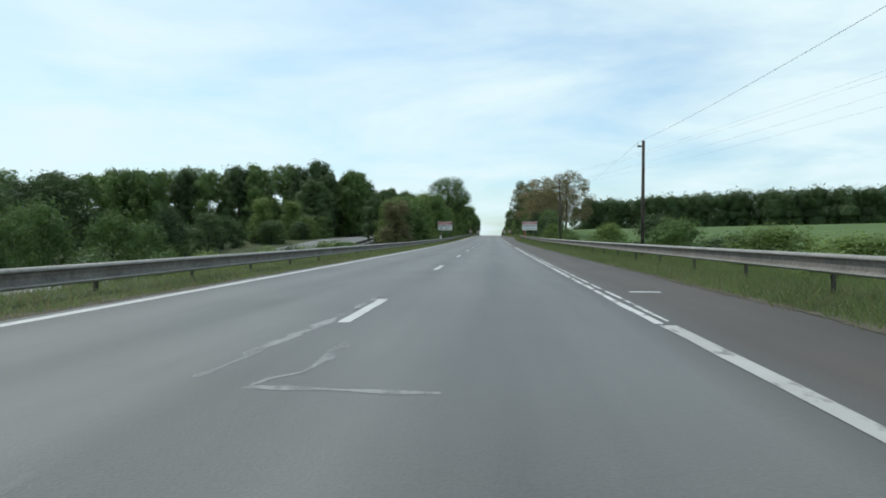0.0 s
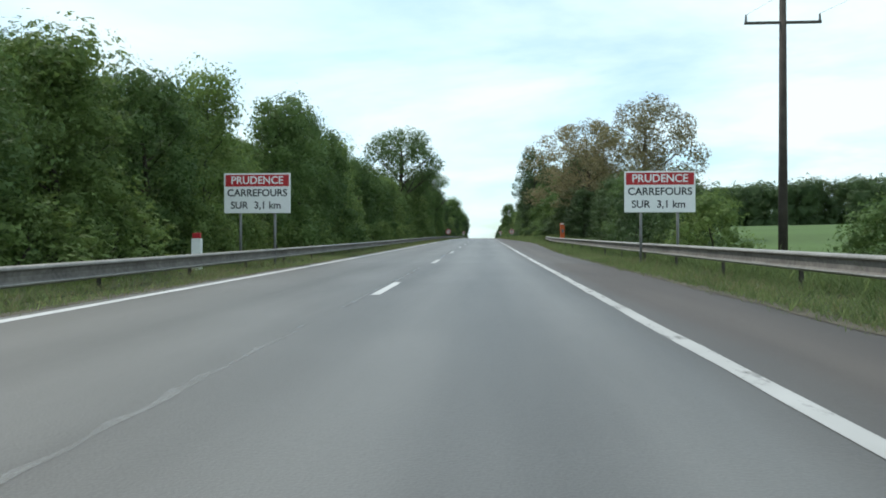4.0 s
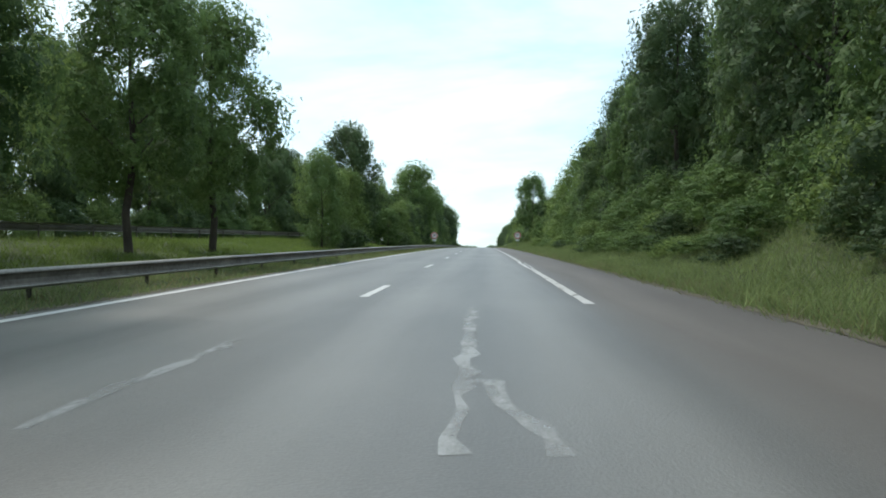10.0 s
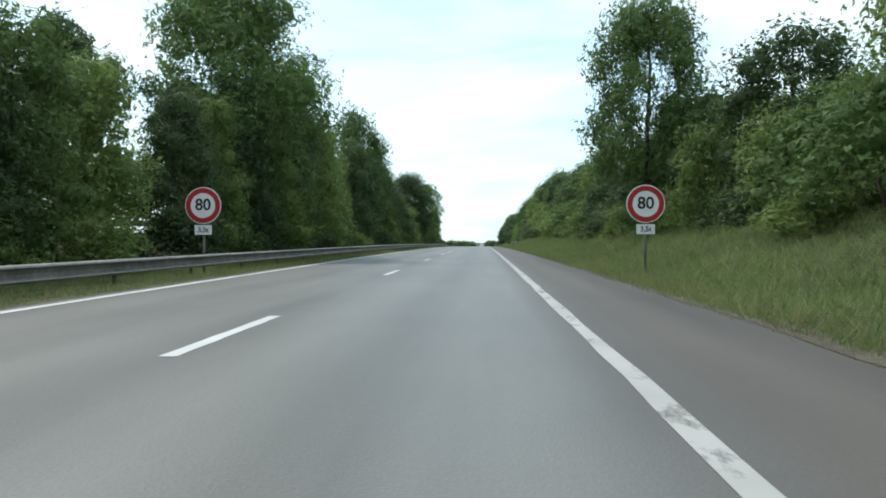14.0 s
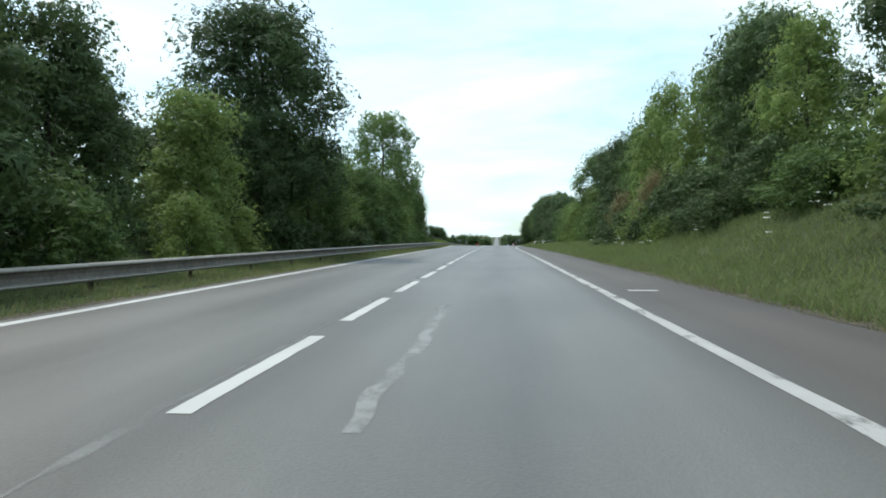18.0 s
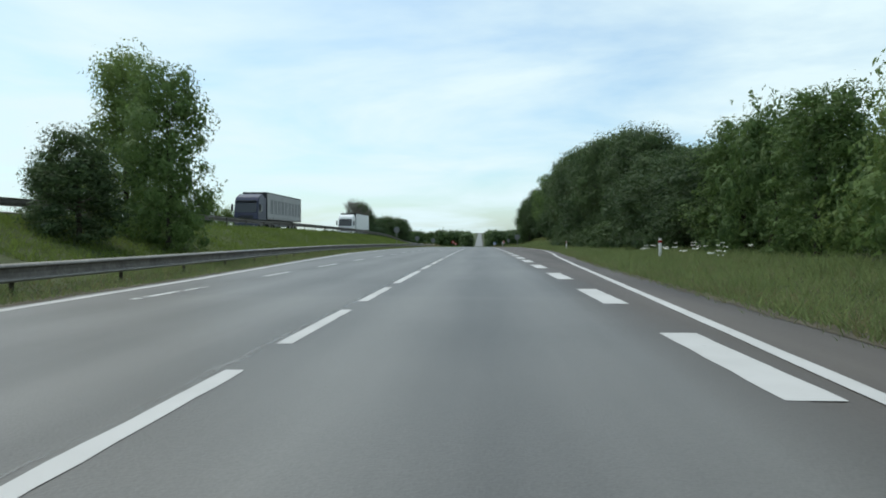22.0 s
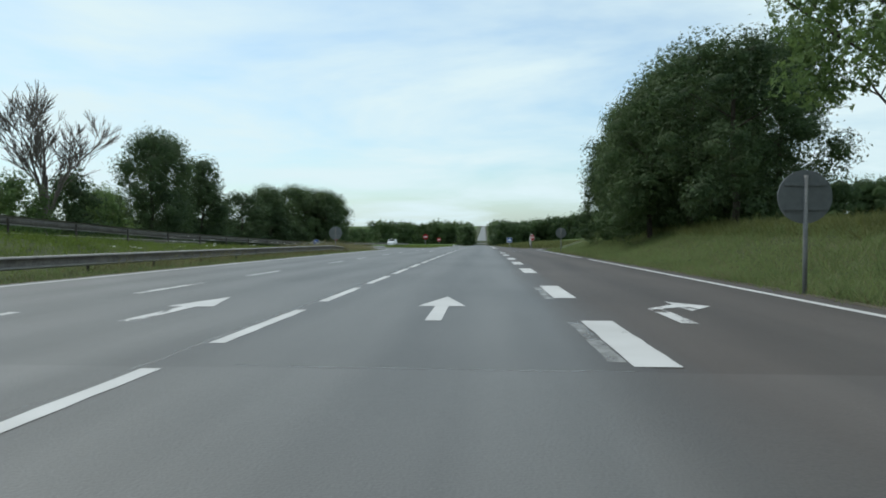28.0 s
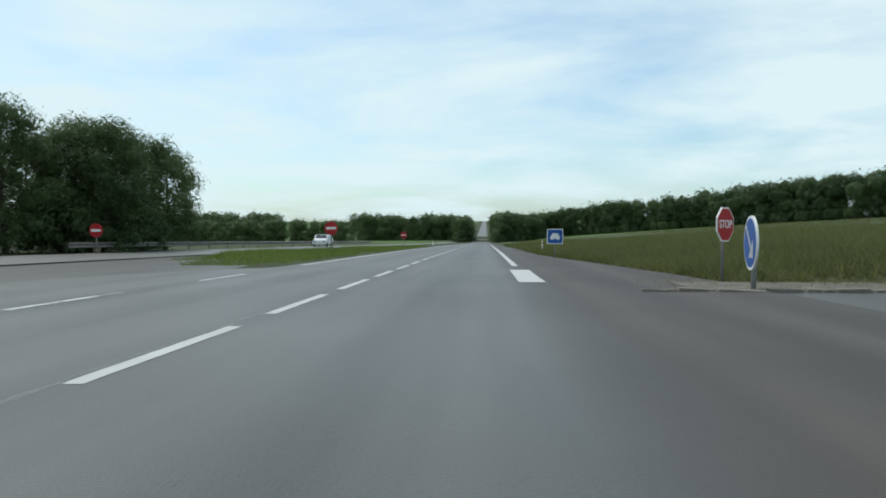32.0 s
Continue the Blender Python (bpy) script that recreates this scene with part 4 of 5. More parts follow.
def island(x0, x1, s):
    """The kerbed splitter island in the mouth of the side road."""
    t = tagged(new("traffic_island"), "low crumbling concrete kerbed traffic island with dry weeds", "traffic island", kind="structure")
    t.location = (x0, s, Z(s))
    rnd = random.Random(4)
    x = 0.0
    while x < x1 - x0:
        w = rnd.choice((0.25, 0.4, 0.6, 0.95))
        stone = box(bmesh.new(), 0, 0, 0, w - rnd.uniform(0.01, 0.06), 0.2 + rnd.uniform(-0.06, 0.05), 0.12, 0.025)
        ob = part("kerb_stone", stone, CONCRETE, t)
        ob.matrix_basis = pose(x + w / 2, rnd.uniform(-0.05, 0.05), rnd.uniform(-0.03, 0.02), rnd.uniform(-5, 5), rnd.uniform(-4, 4), rnd.uniform(-5, 5))
        x += w + (rnd.uniform(0.05, 0.2) if rnd.random() < 0.3 else 0.0)
    part("fill", box(bmesh.new(), (x1 - x0) / 2 + 0.6, 1.15, -0.08, x1 - x0 - 1.0, 2.1, 0.2, 0.05), GRAVEL, t, "pale gravelly infill")


island(5.7, 14.6, 656.6)


# ---------------------------------------------------------------- poles and wires
def telephone_pole(x, s, h):
    t = tagged(new("telephone_pole"), "thin dark wooden telephone pole beside the field", "utility pole", group="telephone poles")
    t.location = (x, s, ground_z(x, s))
    bm = bmesh.new()
    tube(bm, (0, 0, -0.5), (0.05, 0, h), 0.085, 0.065, 10)
    part("pole", bm, WOOD_POLE, t, smooth=True)
    bm = box(bmesh.new(), -0.12, 0, h - 0.25, 0.18, 0.06, 0.08, 0.01)
    part("bracket", bm, POST_STEEL, t)
    bm = bmesh.new()
    tube(bm, (-0.2, 0, h - 0.25), (-0.2, 0, h - 0.08), 0.03, 0.02, 8)
    part("insulator", bm, SIGN_WHITE, t)
    return Vector((x - 0.2, s, ground_z(x, s) + h - 0.08))


def power_pole(x, s, h):
    t = tagged(new("power_pole"), "tall dark power pole with two crossarms", "utility pole")
    t.location = (x, s, ground_z(x, s))
    bm = bmesh.new()
    tube(bm, (0, 0, -0.8), (0, 0, h), 0.17, 0.11, 10)
    part("pole", bm, WOOD_POLE, t, smooth=True)
    part("crossarm", box(bmesh.new(), 0, 0, h - 1.55, 2.7, 0.09, 0.09, 0.01), POST_STEEL, t)
    part("crossarm", box(bmesh.new(), 0, 0, h - 0.1, 1.1, 0.08, 0.08, 0.01), POST_STEEL, t)
    tips = []
    for px, pz in ((-1.3, h - 1.5), (1.3, h - 1.5), (-0.5, h - 0.05), (0.5, h - 0.05)):
        bm = bmesh.new()
        tube(bm, (px, 0, pz), (px, 0, pz + 0.25), 0.05, 0.03, 8)
        part("insulator", bm, SIGN_BACK, t)
        tips.append(Vector((x + px, s, t.location.z + pz + 0.25)))
    return tips


def wire(a, b, sag, r=0.004):
    cu = bpy.data.curves.new("overhead_wire", "CURVE")
    cu.dimensions, cu.bevel_depth, cu.bevel_resolution = "3D", r, 1
    sp = cu.splines.new("POLY")
    n = 16
    sp.points.add(n)
    for i in range(n + 1):
        u = i / n
        p = a.lerp(b, u)
        sp.points[i].co = (p.x, p.y, p.z - 4 * sag * u * (1 - u), 1)
    cu.materials.append(WIRE)
    return tagged(new("overhead_wire", cu), "thin dark overhead wire strung between poles", "wire", group="overhead wires")


tips = [telephone_pole(x, s, 5.3) for x, s in ((7.9 + 0.2, -14.0), (8.4, 31.3), (9.1, 76.0))]
for a, b in zip(tips, tips[1:]):
    wire(a, b, 0.5)
tall = power_pole(12.6, 113.0, 10.4)
tall_b = power_pole(34.0, -30.0, 11.0)
for a, b in zip(tall, tall_b):
    wire(a, b, 1.2)


# ---------------------------------------------------------------- trees and shrubs
def leaf_cloud(rnd, blobs, leaves, size, core=0.72, rough_core=False):
    """Leaves scattered over the outer skin of many blobs, with a ragged heart in each blob."""
    verts, faces = [], []
    centre = np.array([c for c, _ in blobs], float)
    radius = np.array([r for _, r in blobs], float)
    share = radius ** 2 / (radius ** 2).sum()
    want, got, tries = leaves, 0, 0
    while got < want and tries < 6:
        tries += 1
        which = rnd.choice(len(blobs), size=int((want - got) * 2.5) + 8, p=share)
        d = rnd.normal(size=(len(which), 3))
        d /= np.linalg.norm(d, axis=1)[:, None]
        far = 0.5 + 0.62 * rnd.random(len(which)) ** 0.6 + 0.3 * np.clip(rnd.normal(size=len(which)) - 1.0, 0, 1.5)
        p = centre[which] + d * (radius[which] * far)[:, None] * np.array((1, 1, 0.85))
        gap = np.linalg.norm((p[:, None, :] - centre[None]) / np.array((1, 1, 0.85)), axis=2) / radius[None]
        keep = gap.min(axis=1) > 0.48
        p, d = p[keep][:want - got], d[keep][:want - got]
        n = len(p)
        got += n
        nrm = d + np.array((0, 0, 0.35)) + 0.6 * rnd.normal(size=(n, 3))
        nrm /= np.linalg.norm(nrm, axis=1)[:, None]
        u = np.cross(nrm, rnd.normal(size=(n, 3)))
        u /= np.linalg.norm(u, axis=1)[:, None]
        v = np.cross(nrm, u)
        L = size * (0.5 + 1.0 * rnd.random(n) ** 1.4)[:, None]
        q = np.stack([p - u * L * 0.5 - v * L * 0.3, p - u * L * 0.35 + v * L * 0.38, p + u * L * 0.62], axis=1).reshape(-1, 3)
        k = len(verts)
        verts.extend(map(tuple, q))
        faces.extend((k + 3 * i, k + 3 * i + 1, k + 3 * i + 2) for i in range(n))
    if core:
        bm = bmesh.new()
        bmesh.ops.create_icosphere(bm, subdivisions=1 if rough_core else 2, radius=1.0)
        bm.verts.index_update()
        ball = np.array([w.co for w in bm.verts])
        tris = [tuple(w.index for w in f.verts) for f in bm.faces]
        bm.free()
        for c, r in blobs:
            j = r * core * (0.82 + 0.36 * rnd.random(len(ball)))
            k = len(verts)
            verts.extend(map(tuple, np.array(c) + ball * j[:, None] * np.array((1, 1, 0.85))))
            faces.extend((k + a, k + b, k + e) for a, b, e in tris)
    return verts, faces


def limbs(bm, rnd, base, top, r, reach, count, start=0.35):
    """Trunk in bent pieces with tapering limbs."""
    p = Vector(base)
    n = 5
    pts = [p]
    for i in range(1, n + 1):
        u = i / n
        pts.append(Vector(base).lerp(Vector(top), u) + Vector((rnd.uniform(-0.18, 0.18), rnd.uniform(-0.18, 0.18), 0)) * (1 if i < n else 0.3))
    for i in range(n):
        tube(bm, pts[i], pts[i + 1] + (pts[i + 1] - pts[i]) * 0.03, r * (1 - 0.17 * i), r * (1 - 0.17 * (i + 1)), 7)
    h = top[2] - base[2]
    for k in range(count):
        u = start + (1 - start) * (k + rnd.random()) / count * 0.92
        a = Vector(base).lerp(Vector(top), u)
        ang = k * 2.4 + rnd.uniform(-0.4, 0.4)
        ln = reach * (1.05 - 0.6 * u) * rnd.uniform(0.7, 1.1)
        mid = a + Vector((math.cos(ang) * ln * 0.5, math.sin(ang) * ln * 0.5, ln * 0.35))
        end = a + Vector((math.cos(ang) * ln, math.sin(ang) * ln, ln * 0.75))
        tube(bm, a, mid, r * 0.42 * (1.1 - u), r * 0.26 * (1.1 - u), 4)
        tube(bm, mid, end, r * 0.26 * (1.1 - u), r * 0.08, 4)
        for g in (-0.7, 0.7):
            e2 = mid + Vector((math.cos(ang + g) * ln * 0.45, math.sin(ang + g) * ln * 0.45, ln * 0.3))
            tube(bm, mid, e2, r * 0.18 * (1.1 - u), r * 0.05, 3)


def crown_blobs(rnd, z0, z1, rx, count, size, shape="oval"):
    out = []
    for i in range(count):
        u = (i + rnd.random()) / count
        if shape == "oval":
            w = rx * math.sqrt(max(0.05, 1 - (2 * u - 0.85) ** 2 / 1.35))
        elif shape == "column":
            w = rx * (1.0 - 0.55 * u ** 2.2)
        else:
            w = rx * math.sqrt(max(0.04, 1 - u * u * 0.95))
        a = i * 2.39996 + rnd.random()
        k = w * math.sqrt(rnd.random()) * 0.85 + 0.12 * w
        out.append(((math.cos(a) * k, math.sin(a) * k, z0 + (z1 - z0) * u), size * (0.5 + 0.85 * rnd.random())))
    return out


def plant(name, label, category, leaf, seed, z0, rx, blobs, blob_r, leaves, size, shape, trunk, limb_count, reach, core=0.72, h=10.0):
    """A plant 10 m high (shrubs 3 m), at the origin, for copying."""
    rnd = np.random.default_rng(seed)
    pr = random.Random(seed)
    t = tagged(new(name), label, category)
    bm = bmesh.new()
    limbs(bm, pr, (0, 0, -0.4), (0, 0, h * 0.86), trunk, reach, limb_count, 0.3)
    part("trunk", bm, BARK, t, "dark furrowed bark")
    v, f = leaf_cloud(rnd, crown_blobs(rnd, z0, h - blob_r * 0.6, rx - blob_r * 0.4, blobs, blob_r, shape), leaves, size, core, True)
    mesh_object("crown", v, f, leaf, t, smooth=True)
    return t


def tree_kind(label, leaf, seed, **kw):
    d = dict(z0=2.6, rx=3.6, blobs=46, blob_r=1.15, leaves=11500, size=0.23, shape="oval", trunk=0.2, limb_count=7, reach=3.3, core=0.58)
    d.update(kw)
    return plant("tree", label, "tree", leaf, seed, **d)


TALL = [tree_kind("leafy broadleaf tree with open crown beside the road", LEAF, 1),
        tree_kind("leafy broadleaf tree with open crown beside the road", LEAF, 2, blobs=42, z0=2.2),
        tree_kind("tall dark green broadleaf tree with a dense crown", LEAF_DARK, 3, blobs=50, leaves=12500)]
FULL = [tree_kind("young dense tree leafed down to the ground", LEAF, 11, z0=0.5, rx=3.2, shape="column", leaves=11000, size=0.215, blobs=48),
        tree_kind("young dense tree leafed down to the ground", LEAF_LIGHT, 12, z0=0.5, rx=3.0, shape="column", leaves=11000, size=0.215, blobs=46),
        tree_kind("dense dark tree leafed down to the ground", LEAF_DARK, 13, z0=0.4, rx=3.3, shape="dome", leaves=12500, size=0.22, blobs=50)]
OPEN = [tree_kind("spreading tree with thin light foliage and visible limbs", LEAF, 21, z0=3.4, blobs=60, blob_r=0.8, leaves=11000, size=0.26, core=0.0, limb_count=18, reach=4.0),
        tree_kind("tree with thin light foliage and visible limbs", LEAF_LIGHT, 22, z0=3.0, blobs=52, blob_r=0.75, leaves=8500, size=0.22, core=0.0, limb_count=16, reach=3.6)]
DARK_OPEN = tree_kind("tall ivy-clad tree with ragged dark foliage", LEAF_DARK, 23, z0=2.2, rx=3.4, blobs=70, blob_r=0.72, leaves=10500, size=0.23, core=0.0, limb_count=18, reach=3.4)
MASS = tree_kind("broad dark tree leafed low over the verge", LEAF_DARK, 24, z0=0.7, rx=3.7, blobs=56, blob_r=1.1, leaves=16500, size=0.195, shape="oval", core=0.52)
LIMBED = tree_kind("tall spreading tree with dark trunk and long bare limbs", LEAF, 25, z0=4.0, rx=4.0, blobs=66, blob_r=0.8, leaves=17000, size=0.2, core=0.0, limb_count=26, reach=4.6, trunk=0.3)
BROWN = tree_kind("large tree with browned foliage and dark limbs", LEAF_BROWN, 31, z0=2.8, rx=4.6, blobs=95, blob_r=0.7, leaves=17000, size=0.185, core=0.0, limb_count=34, reach=3.3, trunk=0.2)


def shrub_kind(label, leaf, seed, **kw):
    d = dict(z0=0.3, rx=1.9, blobs=26, blob_r=0.6, leaves=3200, size=0.16, shape="dome", trunk=0.06, limb_count=3, reach=1.3, core=0.5, h=3.0)
    d.update(kw)
    return plant("shrub", label, "shrub", leaf, seed, **d)


LITE = [tree_kind("dense tree half hidden behind the shrubs", LEAF, 61, z0=0.8, rx=3.2, shape="column", leaves=6500, size=0.26, blobs=44, core=0.56, limb_count=4),
        tree_kind("dense dark tree half hidden behind the shrubs", LEAF_DARK, 62, z0=0.8, rx=3.3, shape="oval", leaves=6500, size=0.26, blobs=46, core=0.56, limb_count=4),
        tree_kind("light green tree half hidden behind the shrubs", LEAF_LIGHT, 63, z0=1.0, rx=3.1, shape="oval", leaves=6500, size=0.26, blobs=44, core=0.56, limb_count=4)]
BACK = [tree_kind("broadleaf tree in the belt behind the front row", LEAF, 51, leaves=1900, size=0.55, core=0.78, limb_count=5, z0=0.7),
        tree_kind("dark broadleaf tree in the belt behind the front row", LEAF_DARK, 52, leaves=1900, size=0.55, core=0.78, limb_count=5, z0=0.6, blobs=50)]
SHRUB = [shrub_kind("dense green shrub at the edge of the trees", LEAF, 41),
         shrub_kind("light green shrub at the edge of the trees", LEAF_LIGHT, 42),
         shrub_kind("dark bramble thicket at the edge of the trees", LEAF_DARK, 43, blobs=30)]
RUSTY = shrub_kind("rust brown dying shrub among green ones", LEAF_BROWN, 44)

used = set()
pick = random.Random(77)


def put(kind, x, s, h, w=None, sink=0.15):
    """Stands a copy of a plant on the ground: h its height over the road's level, w the width of its crown."""
    src = pick.choice(kind) if isinstance(kind, list) else kind
    base_h, base_w = (3.0, 4.2) if src["category"] == "shrub" else (10.0, 7.6)
    g = over(x, s)
    k = max(0.6, h - g) / base_h
    kw = (w / base_w) if w else k
    m = Matrix.Translation((x, s, Z(s) + g - sink)) @ Matrix.Rotation(pick.uniform(0, 6.28), 4, "Z") @ Matrix.Diagonal((kw, kw, k, 1))
    if src.name in used:
        ob = copy_thing(src, m @ Matrix.Diagonal((*[1 / v for v in src.scale], 1)))
    else:
        used.add(src.name)
        src.matrix_basis = m
        ob = src
    return ob


# left side: the belt of trees in the median
put(tree_kind("young olive brown tree leafed down to the ground", LEAF_OLIVE, 14, z0=0.5, rx=3.2, shape="column", leaves=7600, blobs=46), -9.3, 78, 5.3, 5.2)
put(FULL, -10.6, 83, 5.6, 5.2)
put(FULL, -9.8, 90, 6.1, 5.5)


def belt(x, s0, s1, step, heights, kinds, spread=0.8, width=(5.2, 6.8), vary=1.0):
    s = s0
    while s < s1:
        h = table(s, *heights) + pick.uniform(-vary, vary)
        put(kinds, x + pick.uniform(-spread, spread), s + pick.uniform(-0.8, 0.8), h, pick.uniform(*width))
        s += step * pick.uniform(0.85, 1.15)


belt(-9.6, 95, 219, 5.2, ((95, 6.4), (110, 7.9), (130, 8.0), (168, 7.2), (180, 7.0), (205, 6.6), (232, 6.6), (246, 6)), FULL[:2])
belt(-8.2, 96, 220, 5.0, ((96, 2.0), (150, 2.2), (246, 2.4)), [SHRUB[0], SHRUB[1], SHRUB[1]], 0.4, (3.0, 4.2), 0.5)
belt(-8.2, 304, 482, 5.0, ((304, 2.0), (400, 2.2), (494, 2.0)), SHRUB, 0.4, (3.0, 4.2), 0.5)
belt(-13.4, 92, 222, 8.0, ((92, 6.5), (140, 8), (170, 7.0), (232, 6.5)), BACK, 1.2, (5.5, 7.5))
put(LIMBED, -10.4, 187, 16.3, 12.5)
put(TALL[0], -9.8, 211, 10.0, 7.5)
put(LIMBED, -9.8, 227, 14.4, 9.5)
put(TALL[0], -11.6, 243, 12.5, 7)
put(OPEN[1], -13.6, 236, 13, 8)
put(TALL[1], -10.6, 231, 12, 6.5)
put(TALL[0], -11.2, 250, 13, 7.5)
put(OPEN, -31.5, 262, 16, 9)
put(FULL[1], -11.0, 277, 7.5, 5)
put(FULL[0], -10.6, 270.5, 8.3, 4.4)
put(TALL[2], -11.6, 287, 13.2, 7.4)
put(FULL[1], -10.9, 283.5, 8.2, 5.6)
put(TALL[0], -33.0, 275, 18, 9)
put(OPEN[1], -13.5, 281, 10, 6)
put(TALL, -31.5, 296, 17, 8)
belt(-9.4, 303, 330, 3.6, ((303, 5.4), (312, 6.8), (330, 7.2)), FULL, 0.5, (4.2, 5.5), 0.5)
put(OPEN[1], -12.5, 313, 10.4, 5)
put(TALL[0], -10.0, 336, 14.8, 11)
put(TALL[2], -10.2, 343, 12, 7)
belt(-9.6, 334, 450, 5.2, ((334, 8), (365, 9), (384, 9.5), (403, 7.0), (425, 6.5), (450, 6.5)), FULL, 0.7)
put(TALL[1], -10.2, 369, 14.0, 8)
put(TALL, -10.0, 379, 12.0, 7)
put(TALL, -10.2, 388, 10.0, 6.4)
put(TALL[2], -9.8, 417, 12.6, 10)
put(OPEN[0], -9.9, 454, 14.2, 9)
put(FULL, -9.8, 461, 8, 5)
put(FULL, -10.0, 468, 8.0, 5)
put(FULL[0], -9.8, 478, 9.8, 5.0)
put(FULL, -10.6, 474, 7.5, 5)
put(FULL[0], -11.4, 497, 8.7, 5.2)
belt(-13.6, 305, 470, 8.0, ((305, 8), (340, 11), (380, 11), (410, 7), (470, 6.5)), BACK, 1.2, (5.5, 7.5))
# woods behind the other carriageway
belt(-29.5, 222, 350, 4.2, ((222, 4.5), (350, 4.5)), SHRUB, 1, (5, 6.5), 0.6)
belt(-33.0, 225, 350, 6.5, ((225, 15), (270, 17.5), (350, 16)), BACK, 2.5, (7, 9.5), 1.8)

belt(-12.2, 24, 70, 3.2, ((24, 0.35), (60, 0.5), (70, 0.6)), SHRUB, 0.6, (3.2, 4.4), 0.25)
# left, first stretch: bushes beyond the other carriageway, then woods
belt(-29.0, 18, 128, 4.6, ((18, 3.2), (50, 3.0), (75, 3.2), (128, 4)), LITE[:2] + SHRUB, 2.5, (4.5, 6.5), 1.1)
put(FULL[1], -29.5, 92, 6.5, 6)
put(FULL[1], -30.5, 109, 6.8, 6)
put(LITE[1], -43.0, 69, 7.6, 9)
put(LITE[1], -50.0, 74, 7.8, 9)
put(LITE[1], -47.0, 62, 6.8, 8)
for k in range(9):
    put(BACK, -27.5 - 6.0 * k + pick.uniform(-1, 1), 141 + pick.uniform(-3, 3), 15.4 + pick.uniform(-1.2, 1.2), 9.5)
    put(BACK, -30 - 7.0 * k + pick.uniform(-1, 1), 152 + pick.uniform(-3, 3), 16.5 + pick.uniform(-1.2, 1.2), 10)
belt(-33.0, 130, 225, 7.5, ((130, 12), (225, 14)), BACK, 2.5, (8, 10), 1.2)
belt(-75.0, 90, 140, 8, ((90, 10), (140, 15)), BACK, 4, (9, 11), 1.2)

# right side: low shrubs along the field, the browned tree, then the wooded bank
for x, s, h, w in ((12.0, 20, 1.2, 5), (11.6, 25, 1.5, 5), (13.0, 32, 1.3, 5.5), (11.8, 38.5, 2.1, 4.6), (12.0, 43, 2.4, 5), (11.8, 60, 2.2, 4),
                   (12.4, 65, 2.1, 4.4), (13.2, 82, 0.8, 3.5), (12.4, 92, 1.2, 3.4), (12, 98, 1.3, 3.5), (13.0, 107, 2.2, 4), (12.0, 119, 3.0, 4.6), (13.0, 126, 4.4, 5.5), (11.8, 133, 4.6, 5)):
    put(SHRUB, x, s, h, w)
put(FULL, 13.0, 139, 6, 5.5)
put(FULL[2], 14.0, 146, 6.0, 6)
put(FULL[2], 14.0, 153, 6.5, 6)
put(BROWN, 14.4, 173, 15.0, 14)
put(BROWN, 19.0, 162, 15.5, 12)
put(FULL[2], 12.6, 163, 6.0, 6.5)
put(FULL[2], 12.8, 179, 7.0, 6.5)
put(TALL[2], 16, 190, 13, 8)
put(DARK_OPEN, 11.4, 222, 17.6, 10.5)
put(FULL[2], 12.0, 230, 13, 7)
belt(13.6, 186, 285, 5.3, ((186, 8), (210, 8.5), (225, 12), (245, 14.5), (275, 14.0), (285, 12)), LITE, 0.9, (5.5, 7.5), 1.0)
belt(17.5, 184, 300, 7.0, ((184, 12), (250, 16), (300, 12)), BACK, 1.5, (7, 9), 1.2)
belt(14.0, 288, 440, 5.3, ((288, 13.5), (302, 13.0), (311, 9.5), (328, 8.2), (345, 8.5), (380, 9.2), (400, 10), (418, 11.2), (432, 12.6), (440, 12.2)), LITE, 0.9, (5.2, 7.2), 0.9)
belt(11.6, 285, 442, 3.9, ((285, 4.6), (330, 4.8), (400, 4.6), (442, 4.0)), SHRUB, 0.7, (4.0, 5.6), 0.7)
belt(12.0, 188, 285, 4.6, ((188, 3.2), (240, 4.4), (285, 4.6)), SHRUB, 0.6, (4, 5.4), 0.6)
belt(10.2, 190, 285, 3.8, ((190, 1.9), (240, 2.5), (285, 2.6)), SHRUB, 0.7, (2.2, 3.6), 0.4)
belt(9.1, 236, 302, 2.9, ((236, 1.35), (302, 1.5)), SHRUB, 0.6, (2.0, 3.2), 0.25)
put(TALL[0], 10.4, 334, 12.6, 7)
belt(10.4, 288, 436, 7.5, ((288, 2.4), (400, 3.0), (436, 2.2)), SHRUB, 0.6, (2.4, 3.6), 0.5)
put(TALL[0], 16.4, 423, 13.6, 8)
put(TALL[1], 17.5, 405, 12.5, 8)
put(RUSTY, 11.4, 437, 4.6, 3.4)
put(RUSTY, 11.8, 429, 5.4, 3.0)
put(FULL[0], 15.0, 446, 11.0, 7.5)
put(FULL[2], 14.2, 453, 11.2, 7.5)
put(TALL[2], 14.8, 460, 11.2, 7.5)
belt(12.6, 444, 500, 3.8, ((444, 5), (462, 6), (480, 5.6), (490, 6), (500, 7)), FULL + SHRUB[:2], 0.7, (4.6, 6), 0.8)
put(TALL[0], 14.0, 466, 11.5, 7.5)
belt(14.0, 502, 560, 4.6, ((502, 6.2), (514, 6.6), (522, 9.2), (530, 11), (560, 12.3)), [TALL[2], MASS, TALL[2], FULL[2]], 0.8, (6.5, 8), 0.7)
belt(18.0, 495, 572, 6.5, ((495, 5.5), (514, 6.5), (530, 11), (560, 13)), BACK, 1.2, (7, 9), 0.9)
